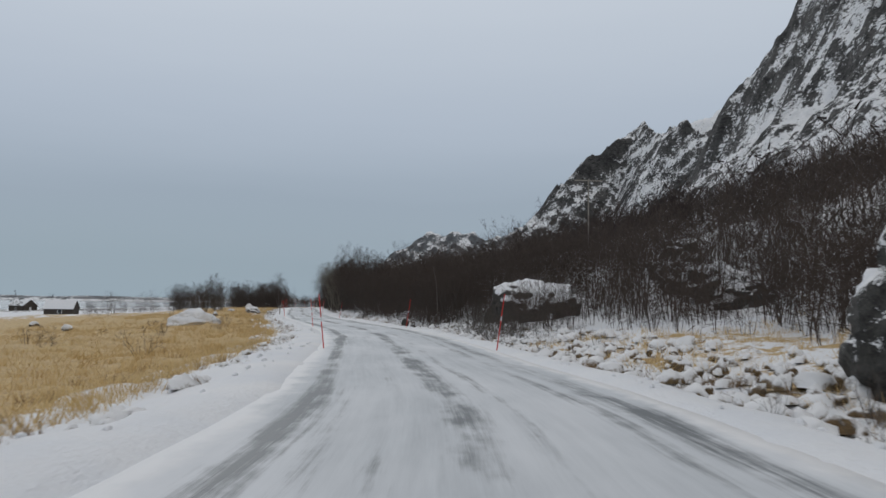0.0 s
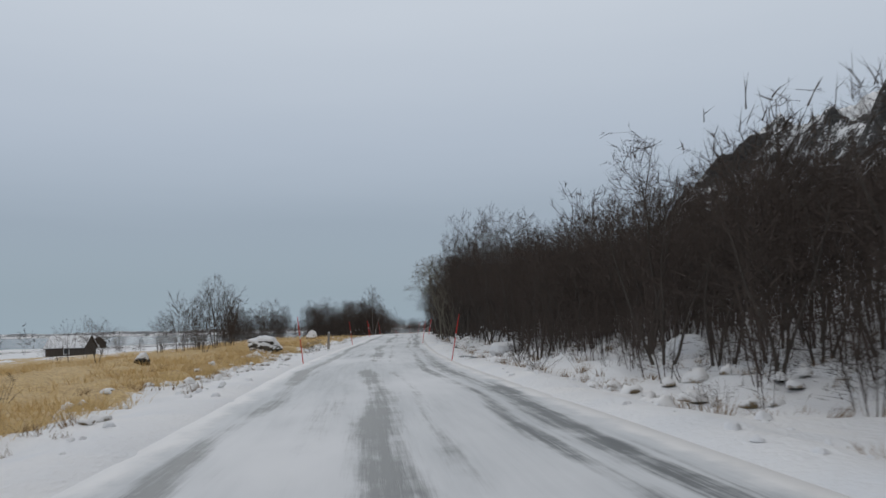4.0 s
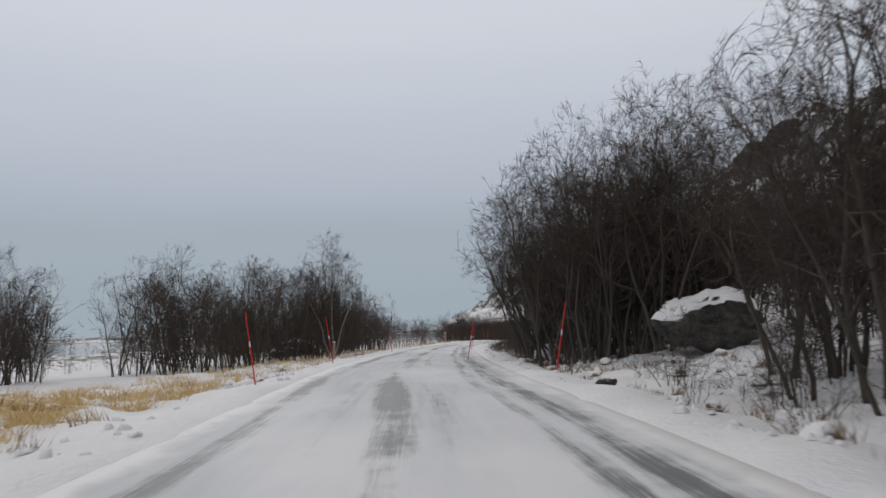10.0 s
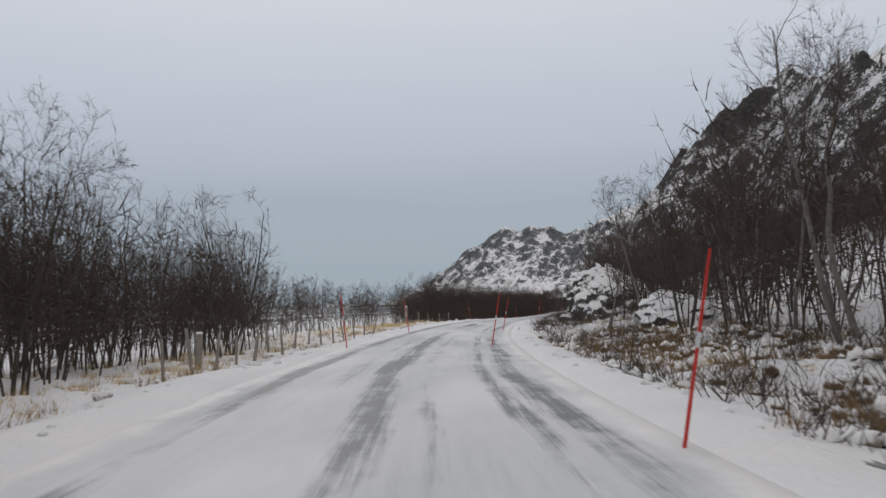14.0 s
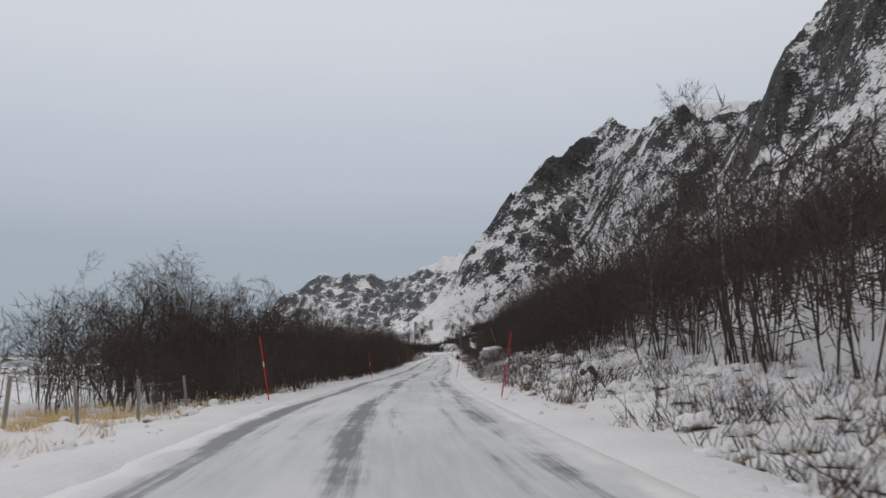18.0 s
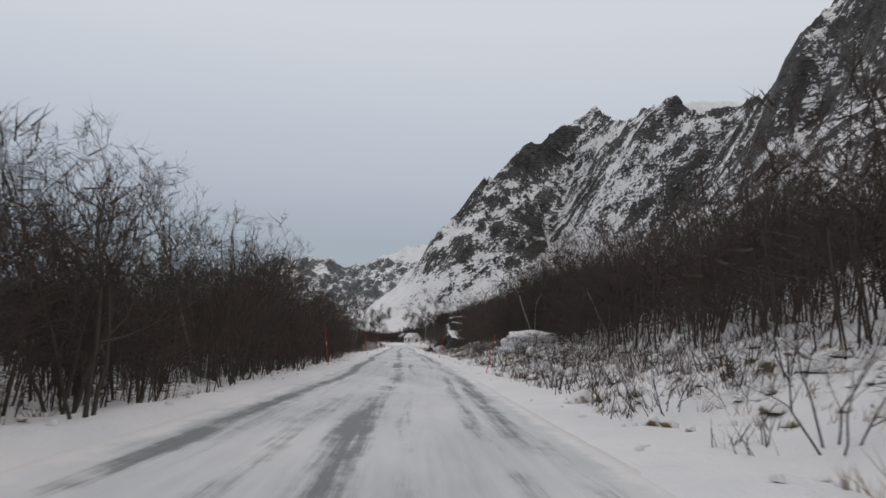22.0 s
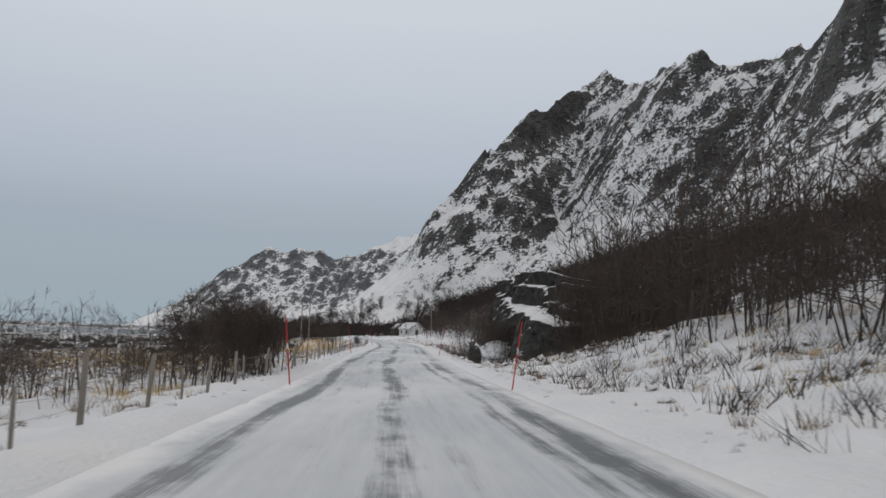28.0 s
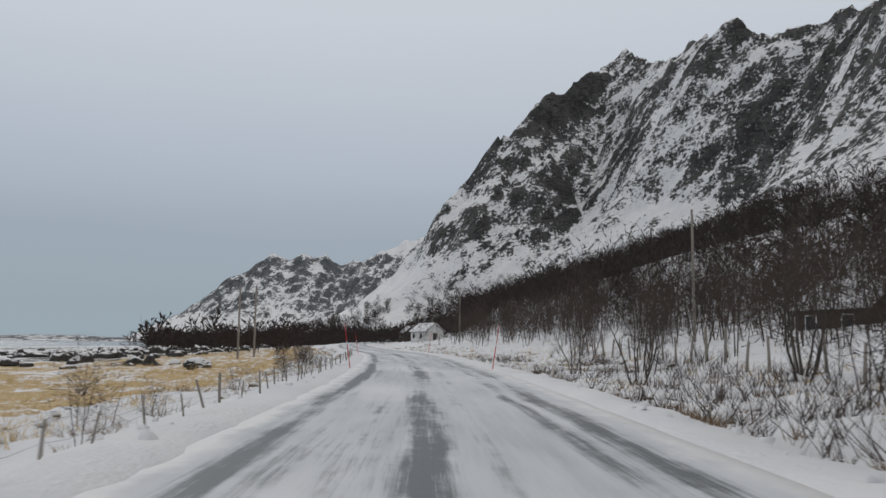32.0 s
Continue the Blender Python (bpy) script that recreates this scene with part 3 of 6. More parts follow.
def build_road():
    ss = np.r_[np.arange(-260, -8, 4), np.arange(-8, 620, 1.0), np.arange(620, 900, 4)]
    ds = np.array([-3.42, -3.3, -3.0, -2.6, -2.2, -1.5, -0.8, 0, 0.8, 1.5, 2.2, 2.6, 3.0, 3.3, 3.42])
    s, d = np.meshgrid(ss, ds, indexing="ij")
    xy, zr = lay(s, d), road_at(s)[2]
    z = zr * np.exp(-np.abs(d) / 60.0) + 0.03 * (1 - (d / 3.3) ** 2) - 0.012 * np.exp(-((np.abs(d) - 2.5) / 0.3) ** 2) + 0.02 * (fbm(s * .6, d * .9, 2) - .5)
    z = np.where(np.abs(d) > 3.4, z - 0.25, z)
    ob = mesh_object("road", np.concatenate([xy, z[..., None]], -1).reshape(-1, 3), grid_faces(len(ss), len(ds))[:, ::-1], M_ROAD,
                     smooth=True, uv=np.stack([d.ravel(), s.ravel()], -1))
    return tagged(ob, "narrow asphalt road under packed and blown snow with bare wheel tracks", "road", kind="structure")


def build_sea():
    bm = bmesh.new()
    bmesh.ops.create_circle(bm, cap_ends=True, segments=48, radius=4600)
    bmesh.ops.translate(bm, verts=bm.verts, vec=(0, 0, -4.4))
    ob = part("sea", bm, M_SEA)
    return tagged(ob, "grey calm sea reaching to the horizon", "sea", kind="structure")


def blurred(z, k):
    for axis in (0, 1):
        pad = [(k, k) if a == axis else (0, 0) for a in (0, 1)]
        c = np.cumsum(np.pad(z, pad, mode="edge"), axis=axis)
        z = (np.take(c, range(2 * k, c.shape[axis]), axis) - np.take(c, range(0, c.shape[axis] - 2 * k), axis)) / (2 * k)
    return z


def lying_snow(x, y, z, share, foot):
    """Where snow holds: on ledges, in gullies and on the fans at the foot; above 0 is white."""
    gx, gy = np.gradient(z, x[:, 0], y[0])
    flat = 1 / np.sqrt(1 + gx * gx + gy * gy)
    hollow = np.clip((blurred(z, 5) - z) / 5.0, -1, 1) + .7 * np.clip((blurred(z, 2) - z) / 2.0, -1, 1)
    score = .75 * flat + .13 * np.clip(hollow, -.25, 1.2) + .35 * (fbm(x * .02, y * .02 + 3, 3) - .5) + .3 * (fbm(x * .11, y * .11 + 9, 3) - .5) + .30 * np.clip((foot - z) / foot, 0, 1) + .45 * np.clip((z - 265) / 60, 0, 1)
    high = score[(z > 25) & (z < 240)]
    return score - np.quantile(high, 1 - share)


def build_mountain(name, xs, ys, label, material, height, share, foot, along):
    x, y = np.meshgrid(xs, ys, indexing="ij")
    z = height(x, y)
    snow = lying_snow(x, y, z, share, foot)
    z = z - 14 * np.clip((7 - z) / 4, 0, 1)
    z[[0, -1]] -= 14
    z[:, [0, -1]] -= 14
    ob = mesh_object(name, np.stack([x, y, z], -1).reshape(-1, 3), grid_faces(len(xs), len(ys)), material, attrs={"snow": snow.ravel(), "along": (along[0] * x + along[1] * y + along[2] * z).ravel()})
    return tagged(ob, label, "mountain", kind="structure")


FAR_CREST = [(-760, 2950, -10), (-668, 2960, 30), (-560, 2970, 150), (-480, 2985, 236), (-385, 2995, 286), (-330, 3000, 276), (-275, 3005, 292), (-200, 3005, 282), (-142, 3010, 262), (-60, 3015, 290), (15, 3020, 334), (90, 3020, 344), (300, 3040, 380), (700, 3100, 420)]


def far_height(x, y):
    wx = x + 60 * (fbm(x * .008, y * .008, 3) - .5)
    best = np.full_like(x, -20.0)
    for (ax, ay, az), (bx, by, bz) in zip(FAR_CREST[:-1], FAR_CREST[1:]):
        u = np.clip((wx - ax) / (bx - ax), 0, 1)
        r, zc = np.hypot(wx - ax - u * (bx - ax), y - ay - u * (by - ay)), az + u * (bz - az)
        best = np.maximum(best, zc * np.interp(r / (np.abs(zc) * 1.5 + 20), (0, .15, .5, 1, 1.5), (1, .80, .36, .03, -.1)))
    rough = np.clip((best - 10) / 80, 0, 1)
    return best + rough * (46 * (fbm(x * .012, y * .006, 4, True) - .55) + 22 * (fbm(x * .035, y * .03, 3, True) - .5))


build_ground()
build_road()
build_sea()
build_mountain("mountain_main", np.arange(-110, 540, 2.6), np.r_[np.arange(640, 1020, 2.5), np.arange(1020, 1330, 9.0)], "steep dark rock mountain streaked with snow gullies", M_CLIFF, mountain_z, .64, 80.0, (-.83, .555, .75))
build_mountain("mountain_near", np.arange(40, 480, 3.0), np.arange(-420, 650, 3.0), "high dark cliff above birch-grown scree, dusted with snow", M_CLIFF, mountain_z, .60, 60.0, (.35, 1.0, -.6))
build_mountain("mountain_far", np.arange(-900, 760, 9.0), np.arange(2500, 3320, 9.0), "distant jagged snowy mountain ridge by the sea", M_FAR_HAZY, far_height, .56, 90.0, (1.0, 0.0, -.5))


def build_island(x0, x1, y, high, label):
    xs, ys = np.linspace(x0, x1, 90), np.linspace(y - 60, y + 60, 9)
    x, yy = np.meshgrid(xs, ys, indexing="ij")
    edge = np.clip(np.minimum(x - x0, x1 - x) / 200, 0, 1) * (1 - ((yy - y) / 62) ** 2)
    z = -4.6 + high * edge * (0.5 + fbm(x * .01, yy * .02, 3))
    ob = mesh_object("island", np.stack([x, yy, z], -1).reshape(-1, 3), grid_faces(90, 9), M_FAR_HAZY, smooth=True)
    return tagged(ob, label, "island", kind="structure")


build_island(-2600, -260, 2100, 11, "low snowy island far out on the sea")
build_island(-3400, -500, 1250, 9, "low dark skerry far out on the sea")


# ---- bare trees ----
def tubes(segs, sides=3):
    """Verts and triangles of tapered tubes along rows of start, end and the two radii."""
    segs = np.asarray(segs, float)
    a, b, r0, r1 = segs[:, :3], segs[:, 3:6], segs[:, 6], segs[:, 7]
    way = b - a
    way /= np.linalg.norm(way, axis=1)[:, None] + 1e-9
    ref = np.where(np.abs(way[:, 2:3]) > 0.9, [[1.0, 0, 0]], [[0, 0, 1.0]])
    u = np.cross(way, ref)
    u /= np.linalg.norm(u, axis=1)[:, None] + 1e-9
    v = np.cross(way, u)
    verts, n = [], len(segs)
    for k in range(sides):
        w = math.cos(2 * math.pi * k / sides) * u + math.sin(2 * math.pi * k / sides) * v
        verts += [a + w * r0[:, None], b + w * r1[:, None]]
    verts = np.stack(verts, 1).reshape(-1, 3)
    base = (np.arange(n) * 2 * sides)[:, None]
    tris = []
    for k in range(sides):
        p, q = 2 * k, 2 * ((k + 1) % sides)
        tris += [base + np.array([[p, q, q + 1]]), base + np.array([[p, q + 1, p + 1]])]
    return verts, np.concatenate(tris)


def bent_tube(segs, sides):
    """One unbroken tapered tube along segments that follow one another."""
    segs = np.asarray(segs, float)
    line, rad = np.vstack([segs[:1, :3], segs[:, 3:6]]), np.r_[segs[0, 6], segs[:, 7]]
    ang = 2 * math.pi * np.arange(sides) / sides
    ring = np.stack([np.cos(ang), np.sin(ang), 0 * ang], -1)
    verts = (line[:, None] + rad[:, None, None] * ring[None]).reshape(-1, 3)
    k = np.arange((len(line) - 1) * sides)
    a, b = k, k - k % sides + (k + 1) % sides
    return verts, np.concatenate([np.stack([a, b, b + sides], 1), np.stack([a, b + sides, a + sides], 1)])


def slivers(segs):
    """Thin pointed blades for the finest twigs."""
    segs = np.asarray(segs, float)
    way = segs[:, 3:6] - segs[:, :3]
    side = np.cross(way, np.random.RandomState(len(segs)).normal(0, 1, (len(segs), 3)))
    side *= (segs[:, 6] / (np.linalg.norm(side, axis=1) + 1e-9))[:, None]
    v = np.stack([segs[:, :3] - side, segs[:, :3] + side, segs[:, 3:6]], 1).reshape(-1, 3)
    return v, np.arange(len(v)).reshape(-1, 3)


def strips(segs):
    """Flat tapered strips for the second-finest twigs."""
    segs = np.asarray(segs, float)
    way = segs[:, 3:6] - segs[:, :3]
    side = np.cross(way, np.random.RandomState(len(segs) + 1).normal(0, 1, (len(segs), 3)))
    side /= (np.linalg.norm(side, axis=1) + 1e-9)[:, None]
    a, b = side * segs[:, 6:7], side * segs[:, 7:8]
    v = np.stack([segs[:, :3] - a, segs[:, :3] + a, segs[:, 3:6] + b, segs[:, 3:6] - b], 1).reshape(-1, 3)
    k = (np.arange(len(segs)) * 4)[:, None]
    return v, np.concatenate([k + np.array([[0, 1, 2]]), k + np.array([[0, 2, 3]])])


def join(pieces):
    verts, tris, n = [], [], 0
    for v, t in pieces:
        verts.append(v)
        tris.append(t + n)
        n += len(v)
    return np.concatenate(verts), np.concatenate(tris)


def crown_shape(rng, height, wide, low):
    """A rounded, uneven crown: how far out of it a point lies, above 1 outside."""
    mid, half = height * (low + 1) / 2, height * (1 - low) / 2
    knobs = rng.normal(0, 1, (7, 3))
    knobs /= np.linalg.norm(knobs, axis=1)[:, None]
    swell = rng.uniform(-.30, .34, 7)

    def out_of(p):
        nx, ny, nz = p[0] / wide, p[1] / wide, (p[2] - mid) / half
        q = math.sqrt(nx * nx + ny * ny + nz * nz) + 1e-6
        k = np.clip((knobs[:, 0] * nx + knobs[:, 1] * ny + knobs[:, 2] * nz) / q, 0, 1)
        return q / (1 + float((swell * k * k * k).sum()))
    return out_of


def grow(rng, p, way, length, radius, level, out, plan, out_of):
    """Grows one stem or branch inside the crown; plan gives per level: segments, children, first child, spread, lift, wiggle, length of children."""
    nseg, kids, first, spread, lift, wiggle, short = plan[level]
    step, p, way = length / nseg, np.array(p, float), np.array(way, float)
    marks = np.sort(first + (1 - first) * rng.rand(kids) ** 0.75) if kids else ()
    for k in range(nseg):
        way = way + rng.normal(0, wiggle, 3) + np.array([0, 0, lift])
        way /= math.sqrt(way @ way)
        q = p + way * step
        last = (level > 0 or k > nseg // 2) and out_of(q) > 1.0
        if last:
            q = p + way * step * .5
        r0, r1 = radius * (1 - 0.8 * k / nseg), radius * (1 - 0.8 * (k + 1) / nseg)
        out[level].append((*p, *q, r0, r1))
        for m in marks:
            if k / nseg <= m < (k + 1) / nseg:
                f = (m * nseg - k) * (.5 if last else 1)
                side = rng.normal(0, 1, 3)
                side -= side @ way * way
                side /= math.sqrt(side @ side) + 1e-9
                ang = spread * rng.uniform(0.6, 1.35)
                kid = way * math.cos(ang) + side * math.sin(ang)
                grow(rng, p + way * step * f, kid, short * rng.uniform(0.6, 1.2) * (1.12 - 0.45 * m), max(r1 * 0.62, 0.004), level + 1, out, plan, out_of)
        if last:
            break
        p = q


def tree_parts(seed, height, stems, lean=0.25, kids=(9, 7, 13), thick=0.0085, fork=0.26, twig=0.0048, sides=5, spread=0.7, limb=0.42, wide=0.36, low=0.16, wiggle=0.13):
    """The stems of a tree, one by one, and its crown of limbs and twigs."""
    rng = np.random.RandomState(seed)
    unit = height**.5 * 2.6
    plan = [(8 if sides > 3 else 5, kids[0], fork, spread, 0.09, wiggle, height * limb), (5, kids[1], 0.12, 0.80, 0.035, 0.24, unit * .18),
            (3, kids[2], 0.03, 0.75, 0.05, 0.30, unit * .08), (1, 0, 0, 0, 0.05, 0.2, 0)]
    out_of = crown_shape(rng, height * 1.02, height * wide, low)
    trunks, limbs, thin, twigs = [], [], [], []
    for k in range(stems):
        out = [[], [], [], []]
        a = 2 * math.pi * (k + rng.uniform(-.3, .3)) / max(stems, 1)
        way = np.array([math.cos(a) * lean * rng.uniform(.4, 1.3), math.sin(a) * lean * rng.uniform(.4, 1.3), 1.0])
        start = (0.12 * stems**0.5 * math.cos(a), 0.12 * stems**0.5 * math.sin(a), -0.25) if stems > 1 else (0, 0, -0.25)
        grow(rng, start, way / np.linalg.norm(way), height * rng.uniform(.78, .95), height * thick * rng.uniform(.8, 1.15), 0, out, plan, out_of)
        trunks.append(bent_tube(out[0], sides))
        limbs += out[1]
        thin += out[2]
        twigs += out[3]
    twigs, thin, limbs = np.array(twigs), np.array(thin), np.array(limbs)
    thin[:, 6:] = np.clip(thin[:, 6:], twig * 0.8, twig * 1.4)
    twigs[:, 6] = twig
    limbs[:, 6:] = np.maximum(limbs[:, 6:], twig * 0.9)
    return trunks, join([tubes(limbs), strips(thin), slivers(twigs)])


def tree_kind(name, label, trunk_material, twig_material, category="tree", **shape):
    """A tree built once: an Empty with its stems and crown."""
    trunks, crown = tree_parts(**shape)
    ob = empty(name, Matrix.Translation((0, 0, -400)))
    for v, t in trunks:
        mesh_object("trunk", v, t, trunk_material, ob)
    mesh_object("crown", *crown, twig_material, ob)
    return tagged(ob, label, category)


rnd = random.Random(11)
TREES = {
    "stemmy": [tree_kind("birch_tree", "bare many-stemmed mountain birch with dark twigs in snow", M_BARK, M_TWIG, seed=k, height=h, stems=n, lean=l, fork=.16, low=.08)
               for k, h, n, l in ((1, 6.6, 3, .30), (2, 7.2, 3, .26), (3, 6.0, 4, .38), (4, 7.0, 3, .32), (15, 6.2, 3, .44))],
    "open": [tree_kind("roadside_birch", "bare birch with slender bent stems under a rounded crown", M_BARK, M_TWIG, seed=k, height=h, stems=n, lean=l, fork=.36, low=.32, kids=(9, 8, 14), wiggle=.16)
             for k, h, n, l in ((81, 6.8, 2, .26), (82, 7.2, 3, .30), (83, 6.4, 2, .22), (84, 7.0, 2, .30))],
    "tall": [tree_kind("tall_birch", "tall bare birch with pale bark and an airy crown", M_BIRCH, M_TWIG, seed=k, height=h, stems=n, lean=.2, kids=(15, 8, 12), thick=.0095, fork=.30, limb=.34, wide=.26, low=.34)
             for k, h, n in ((5, 8.6, 1), (6, 9.2, 2), (7, 7.8, 2))],
    "forked": [tree_kind("forked_birch", "pale-stemmed bare birch forking low into bent limbs", M_PALE_BIRCH, M_TWIG, seed=k, height=8.4, stems=2, lean=.26, kids=(8, 7, 8), thick=.0105, fork=.42, limb=.34, wide=.34, low=.40, wiggle=.17)
               for k in (91, 92)],
    "pale": [tree_kind("willow_tree", "tall bare grey willow with fine upright twigs", M_TWIG_PALE, M_TWIG_PALE, seed=9, height=8.0, stems=7, lean=.34, kids=(9, 8, 9), twig=.0062, fork=.14, spread=.5, limb=.40, wide=.42, low=.06)],
    "young": [tree_kind("young_birch", "slender young bare birch with a small round crown", M_BARK, M_TWIG, seed=k, height=2.7, stems=n, lean=.16, kids=(14, 9, 8), thick=.013, fork=.30, twig=.0045, limb=.40, spread=.9, wide=.30, low=.24)
              for k, n in ((61, 2), (62, 2), (63, 2))],
    "alder": [tree_kind("alder_tree", "dense dark bare alder with a rounded crown beside the fence", M_BARK, M_TWIG, seed=k, height=3.3, stems=n, lean=.34, kids=(11, 9, 9), thick=.0125, fork=.14, twig=.0058, wide=.42, low=.10)
              for k, n in ((101, 4), (102, 3), (103, 5))],
    "tangle": [tree_kind("fallen_branches", "tangle of dark fallen branches lying over the snow", M_BARK, M_BARK, "branches", seed=k, height=2.6, stems=8, lean=2.6, kids=(4, 3, 2), thick=.012, fork=.12, twig=.007, limb=.5, wide=2.0, low=-1.0, wiggle=.30)
               for k in (71, 72)],
    "low": [tree_kind("willow_shrub", "low bare willow shrub standing in the snow", M_BARK, M_TWIG, "shrub", seed=k, height=h, stems=n, lean=.7, kids=(4, 4, 4), thick=.011, fork=.15, twig=.0055, sides=3, wide=.7, low=0, wiggle=.2)
            for k, h, n in ((21, 2.6, 6), (22, 1.9, 8), (23, 3.2, 5))],
}
placed = []


def clear_of(x, y, gap):
    for px, py in placed:
        if (px - x) ** 2 + (py - y) ** 2 < gap * gap:
            return False
    placed.append((x, y))
    return True


def plant(kind, s, d, scale=1.0, group="", gap=0.0, over=0.0):
    x, y, z = surface(np.array(s, float), np.array(d, float))
    if gap and not clear_of(x, y, gap):
        return None
    src = rnd.choice(TREES[kind])
    k = scale * rnd.uniform(.92, 1.08)
    m = pose(x, y, z - 0.05, rnd.uniform(-4, 4), rnd.uniform(-4, 4), rnd.uniform(0, 360))
    ob = copy_thing(src, m)
    if over:
        way = Vector((*[float(np.interp(s, STATION, RUN[:, k])) for k in (0, 1)], 0))
        m = Matrix.Translation(m.translation) @ Matrix.Rotation(radians(-over), 4, way) @ m.to_3x3().to_4x4()
    ob.matrix_basis = m @ Matrix.Diagonal((k, k, k * rnd.uniform(.93, 1.08), 1))
    if group:
        ob["group"] = group
    return ob


def belt(count, s0, s1, d0, d1, kinds, gap, group, scale=(0.8, 1.1), power=1.0):
    done = tries = 0
    while done < count and tries < count * 14:
        tries += 1
        s, d = rnd.uniform(s0, s1), d0 + (d1 - d0) * rnd.random() ** power
        if plant(rnd.choice(kinds), s, d, rnd.uniform(*scale), group, gap):
            done += 1


S, TL, LOW, PALE, OP = "stemmy", "tall", "low", "pale", "open"
# right-hand wood, from the great boulder to the bend
belt(10, 84, 102, 8.0, 14, (S, S, OP), 1.8, "birches right of the road", (.95, 1.15))
belt(26, 100, 131, 7.2, 14, (S, S, OP), 1.6, "birches right of the road", (.85, 1.08), 1.3)
belt(7, 156, 164, 7.6, 13, (S,), 1.8, "birches right of the road", (.95, 1.2), 1.3)
for s, d, k in ((136.4, 8.8, 1.4), (133.0, 9.0, 1.2), (148.0, 14.5, 1.2), (143.5, 16.0, 1.15), (138.6, 12.5, 1.2), (141.5, 13.5, 1.2), (139.6, 9.4, 1.35)):
    plant(S, s, d, k, "birches right of the road", 0, 8)
for s, d, k in ((136.2, 6.9, 1.35), (139.4, 7.0, 1.4), (141.2, 6.8, 1.4), (144.0, 7.6, 1.45)):
    plant(S, s, d, k, "birches right of the road", 0, 5)
for s, d, k in ((142.2, 8.0, 1.45), (145.0, 10.6, 1.55), (140.0, 10.2, 1.45), (138.4, 7.8, 1.35), (147.5, 12.0, 1.35), (150.5, 10.6, 1.4), (137.4, 10.6, 1.45), (143.0, 9.6, 1.5)):
    plant(OP, s, d, k, "birches right of the road", 0, 10)
belt(17, 152, 172, 6.4, 13, (S, S, OP), 1.7, "birches right of the road", (1.2, 1.4), 1.4)
belt(13, 171, 184, 7.2, 12, (S, S, OP), 1.4, "birches right of the road", (1.0, 1.3), 1.2)
belt(6, 184, 196, 14, 19, (S, OP), 2.0, "birches right of the road", (1.1, 1.35))
belt(22, 195.5, 207, 6.2, 13, (S, S, OP), 1.2, "birches right of the road", (1.2, 1.45), 1.2)
belt(8, 196.5, 200, 8.0, 11.5, (OP, S), .9, "birches right of the road", (1.4, 1.55))
for s, d, k, over in ((201.6, 6.7, 1.6, 18), (204.0, 6.2, 1.35, 14), (199.0, 7.4, 1.5, 10), (209.5, 5.8, 1.3, 15)):
    plant(OP, s, d, k, "birches right of the road", 0, over)
belt(16, 198, 218, 5.3, 13, (S,), 1.5, "birches right of the road", (1.0, 1.3), 1.3)
belt(11, 214, 232, 6.4, 13, (S, OP), 1.7, "birches right of the road", (.95, 1.25), 1.3)
belt(20, 226, 266, 10, 17, (S, S, TL), 2.0, "birches right of the road", (.95, 1.25))
for s, d, k in ((272, 8.6, .95), (268.5, 10.0, .95), (262, 12.5, 1.05), (257, 12, 1.05), (250, 10.5, .9)):
    plant(TL, s, d, k, "birches right of the road")
belt(12, 117, 135, 7.4, 12.5, (S, OP), 1.5, "birches right of the road", (1.0, 1.2))
belt(13, 64, 85, 8.0, 12.5, (S, S, OP), 1.4, "birches right of the road", (.85, 1.05))
plant(PALE, 153.0, 5.6, 1.22, "willows right of the road")
plant(PALE, 158.0, 7.0, 1.3, "willows right of the road", 0, 6)
plant(OP, 205.5, 6.8, 1.05, "birches right of the road", 0, 12)
plant(S, 206.5, 6.6, 1.1, "birches right of the road", 0, 14)
plant(TL, 70.5, 8.6, .85)
plant(S, 71.3, 8.0, .85, "birches right of the road")
plant(S, 74.5, 9.4, .95, "birches right of the road")
# left-hand trees by the field
for s, d, k in ((134, -14.2, .92), (135.6, -13.4, .8), (133, -15.4, .8), (128, -17, .6), (126, -13.2, .5), (121, -19, .5)):
    plant(S, s, d, k, "birches by the field")
belt(13, 205.5, 214.5, -21, -31, (S,), 1.8, "birches by the field", (.95, 1.2))
belt(25, 214, 228, -10.0, -19, (OP, S), 1.4, "birches left of the road", (1.0, 1.15))
belt(9, 227, 236, -7.6, -13, (OP, S), 1.4, "birches left of the road", (1.12, 1.3))
belt(7, 234, 242, -8.0, -14, (OP, S), 1.6, "birches left of the road", (1.0, 1.15))
plant(TL, 231.0, -8.2, 1.2, "birches left of the road")
plant(TL, 228.0, -7.6, 1.1, "birches left of the road")
belt(17, 240, 272, -8.0, -14, (S, OP), 2.0, "birches left of the road", (.8, 1.0))
belt(6, 272, 290, -13, -20, (S,), 2.4, "birches left of the road", (.7, .9))
# left-hand thicket along the straight
belt(12, 290, 326, -15, -24, (S, S), 2.3, "birches left of the road", (.7, .95))
belt(52, 326, 438, -5.2, -13, (S, S, OP), 1.6, "birches in the thicket", (.62, .92), 1.3)
belt(8, 335, 432, -7.5, -13, (TL,), 3.0, "birches in the thicket", (.72, .9))
belt(26, 338, 436, -4.7, -8, (S,), 1.3, "birches in the thicket", (.6, .85))
for s, d in ((386, -6.2), (389.5, -7.6), (393, -6.6), (398.5, -6.8)):
    plant(S, s, d, 1.05, "birches in the thicket")
plant(TL, 384.5, -6.6, 1.0, "birches in the thicket")
belt(10, 438, 466, -6.0, -14, (S, LOW), 2.2, "birches in the thicket", (.5, .8))
belt(9, 464, 492, -6.5, -14, (S, LOW, LOW), 2.0, "birches in the thicket", (.42, .62))
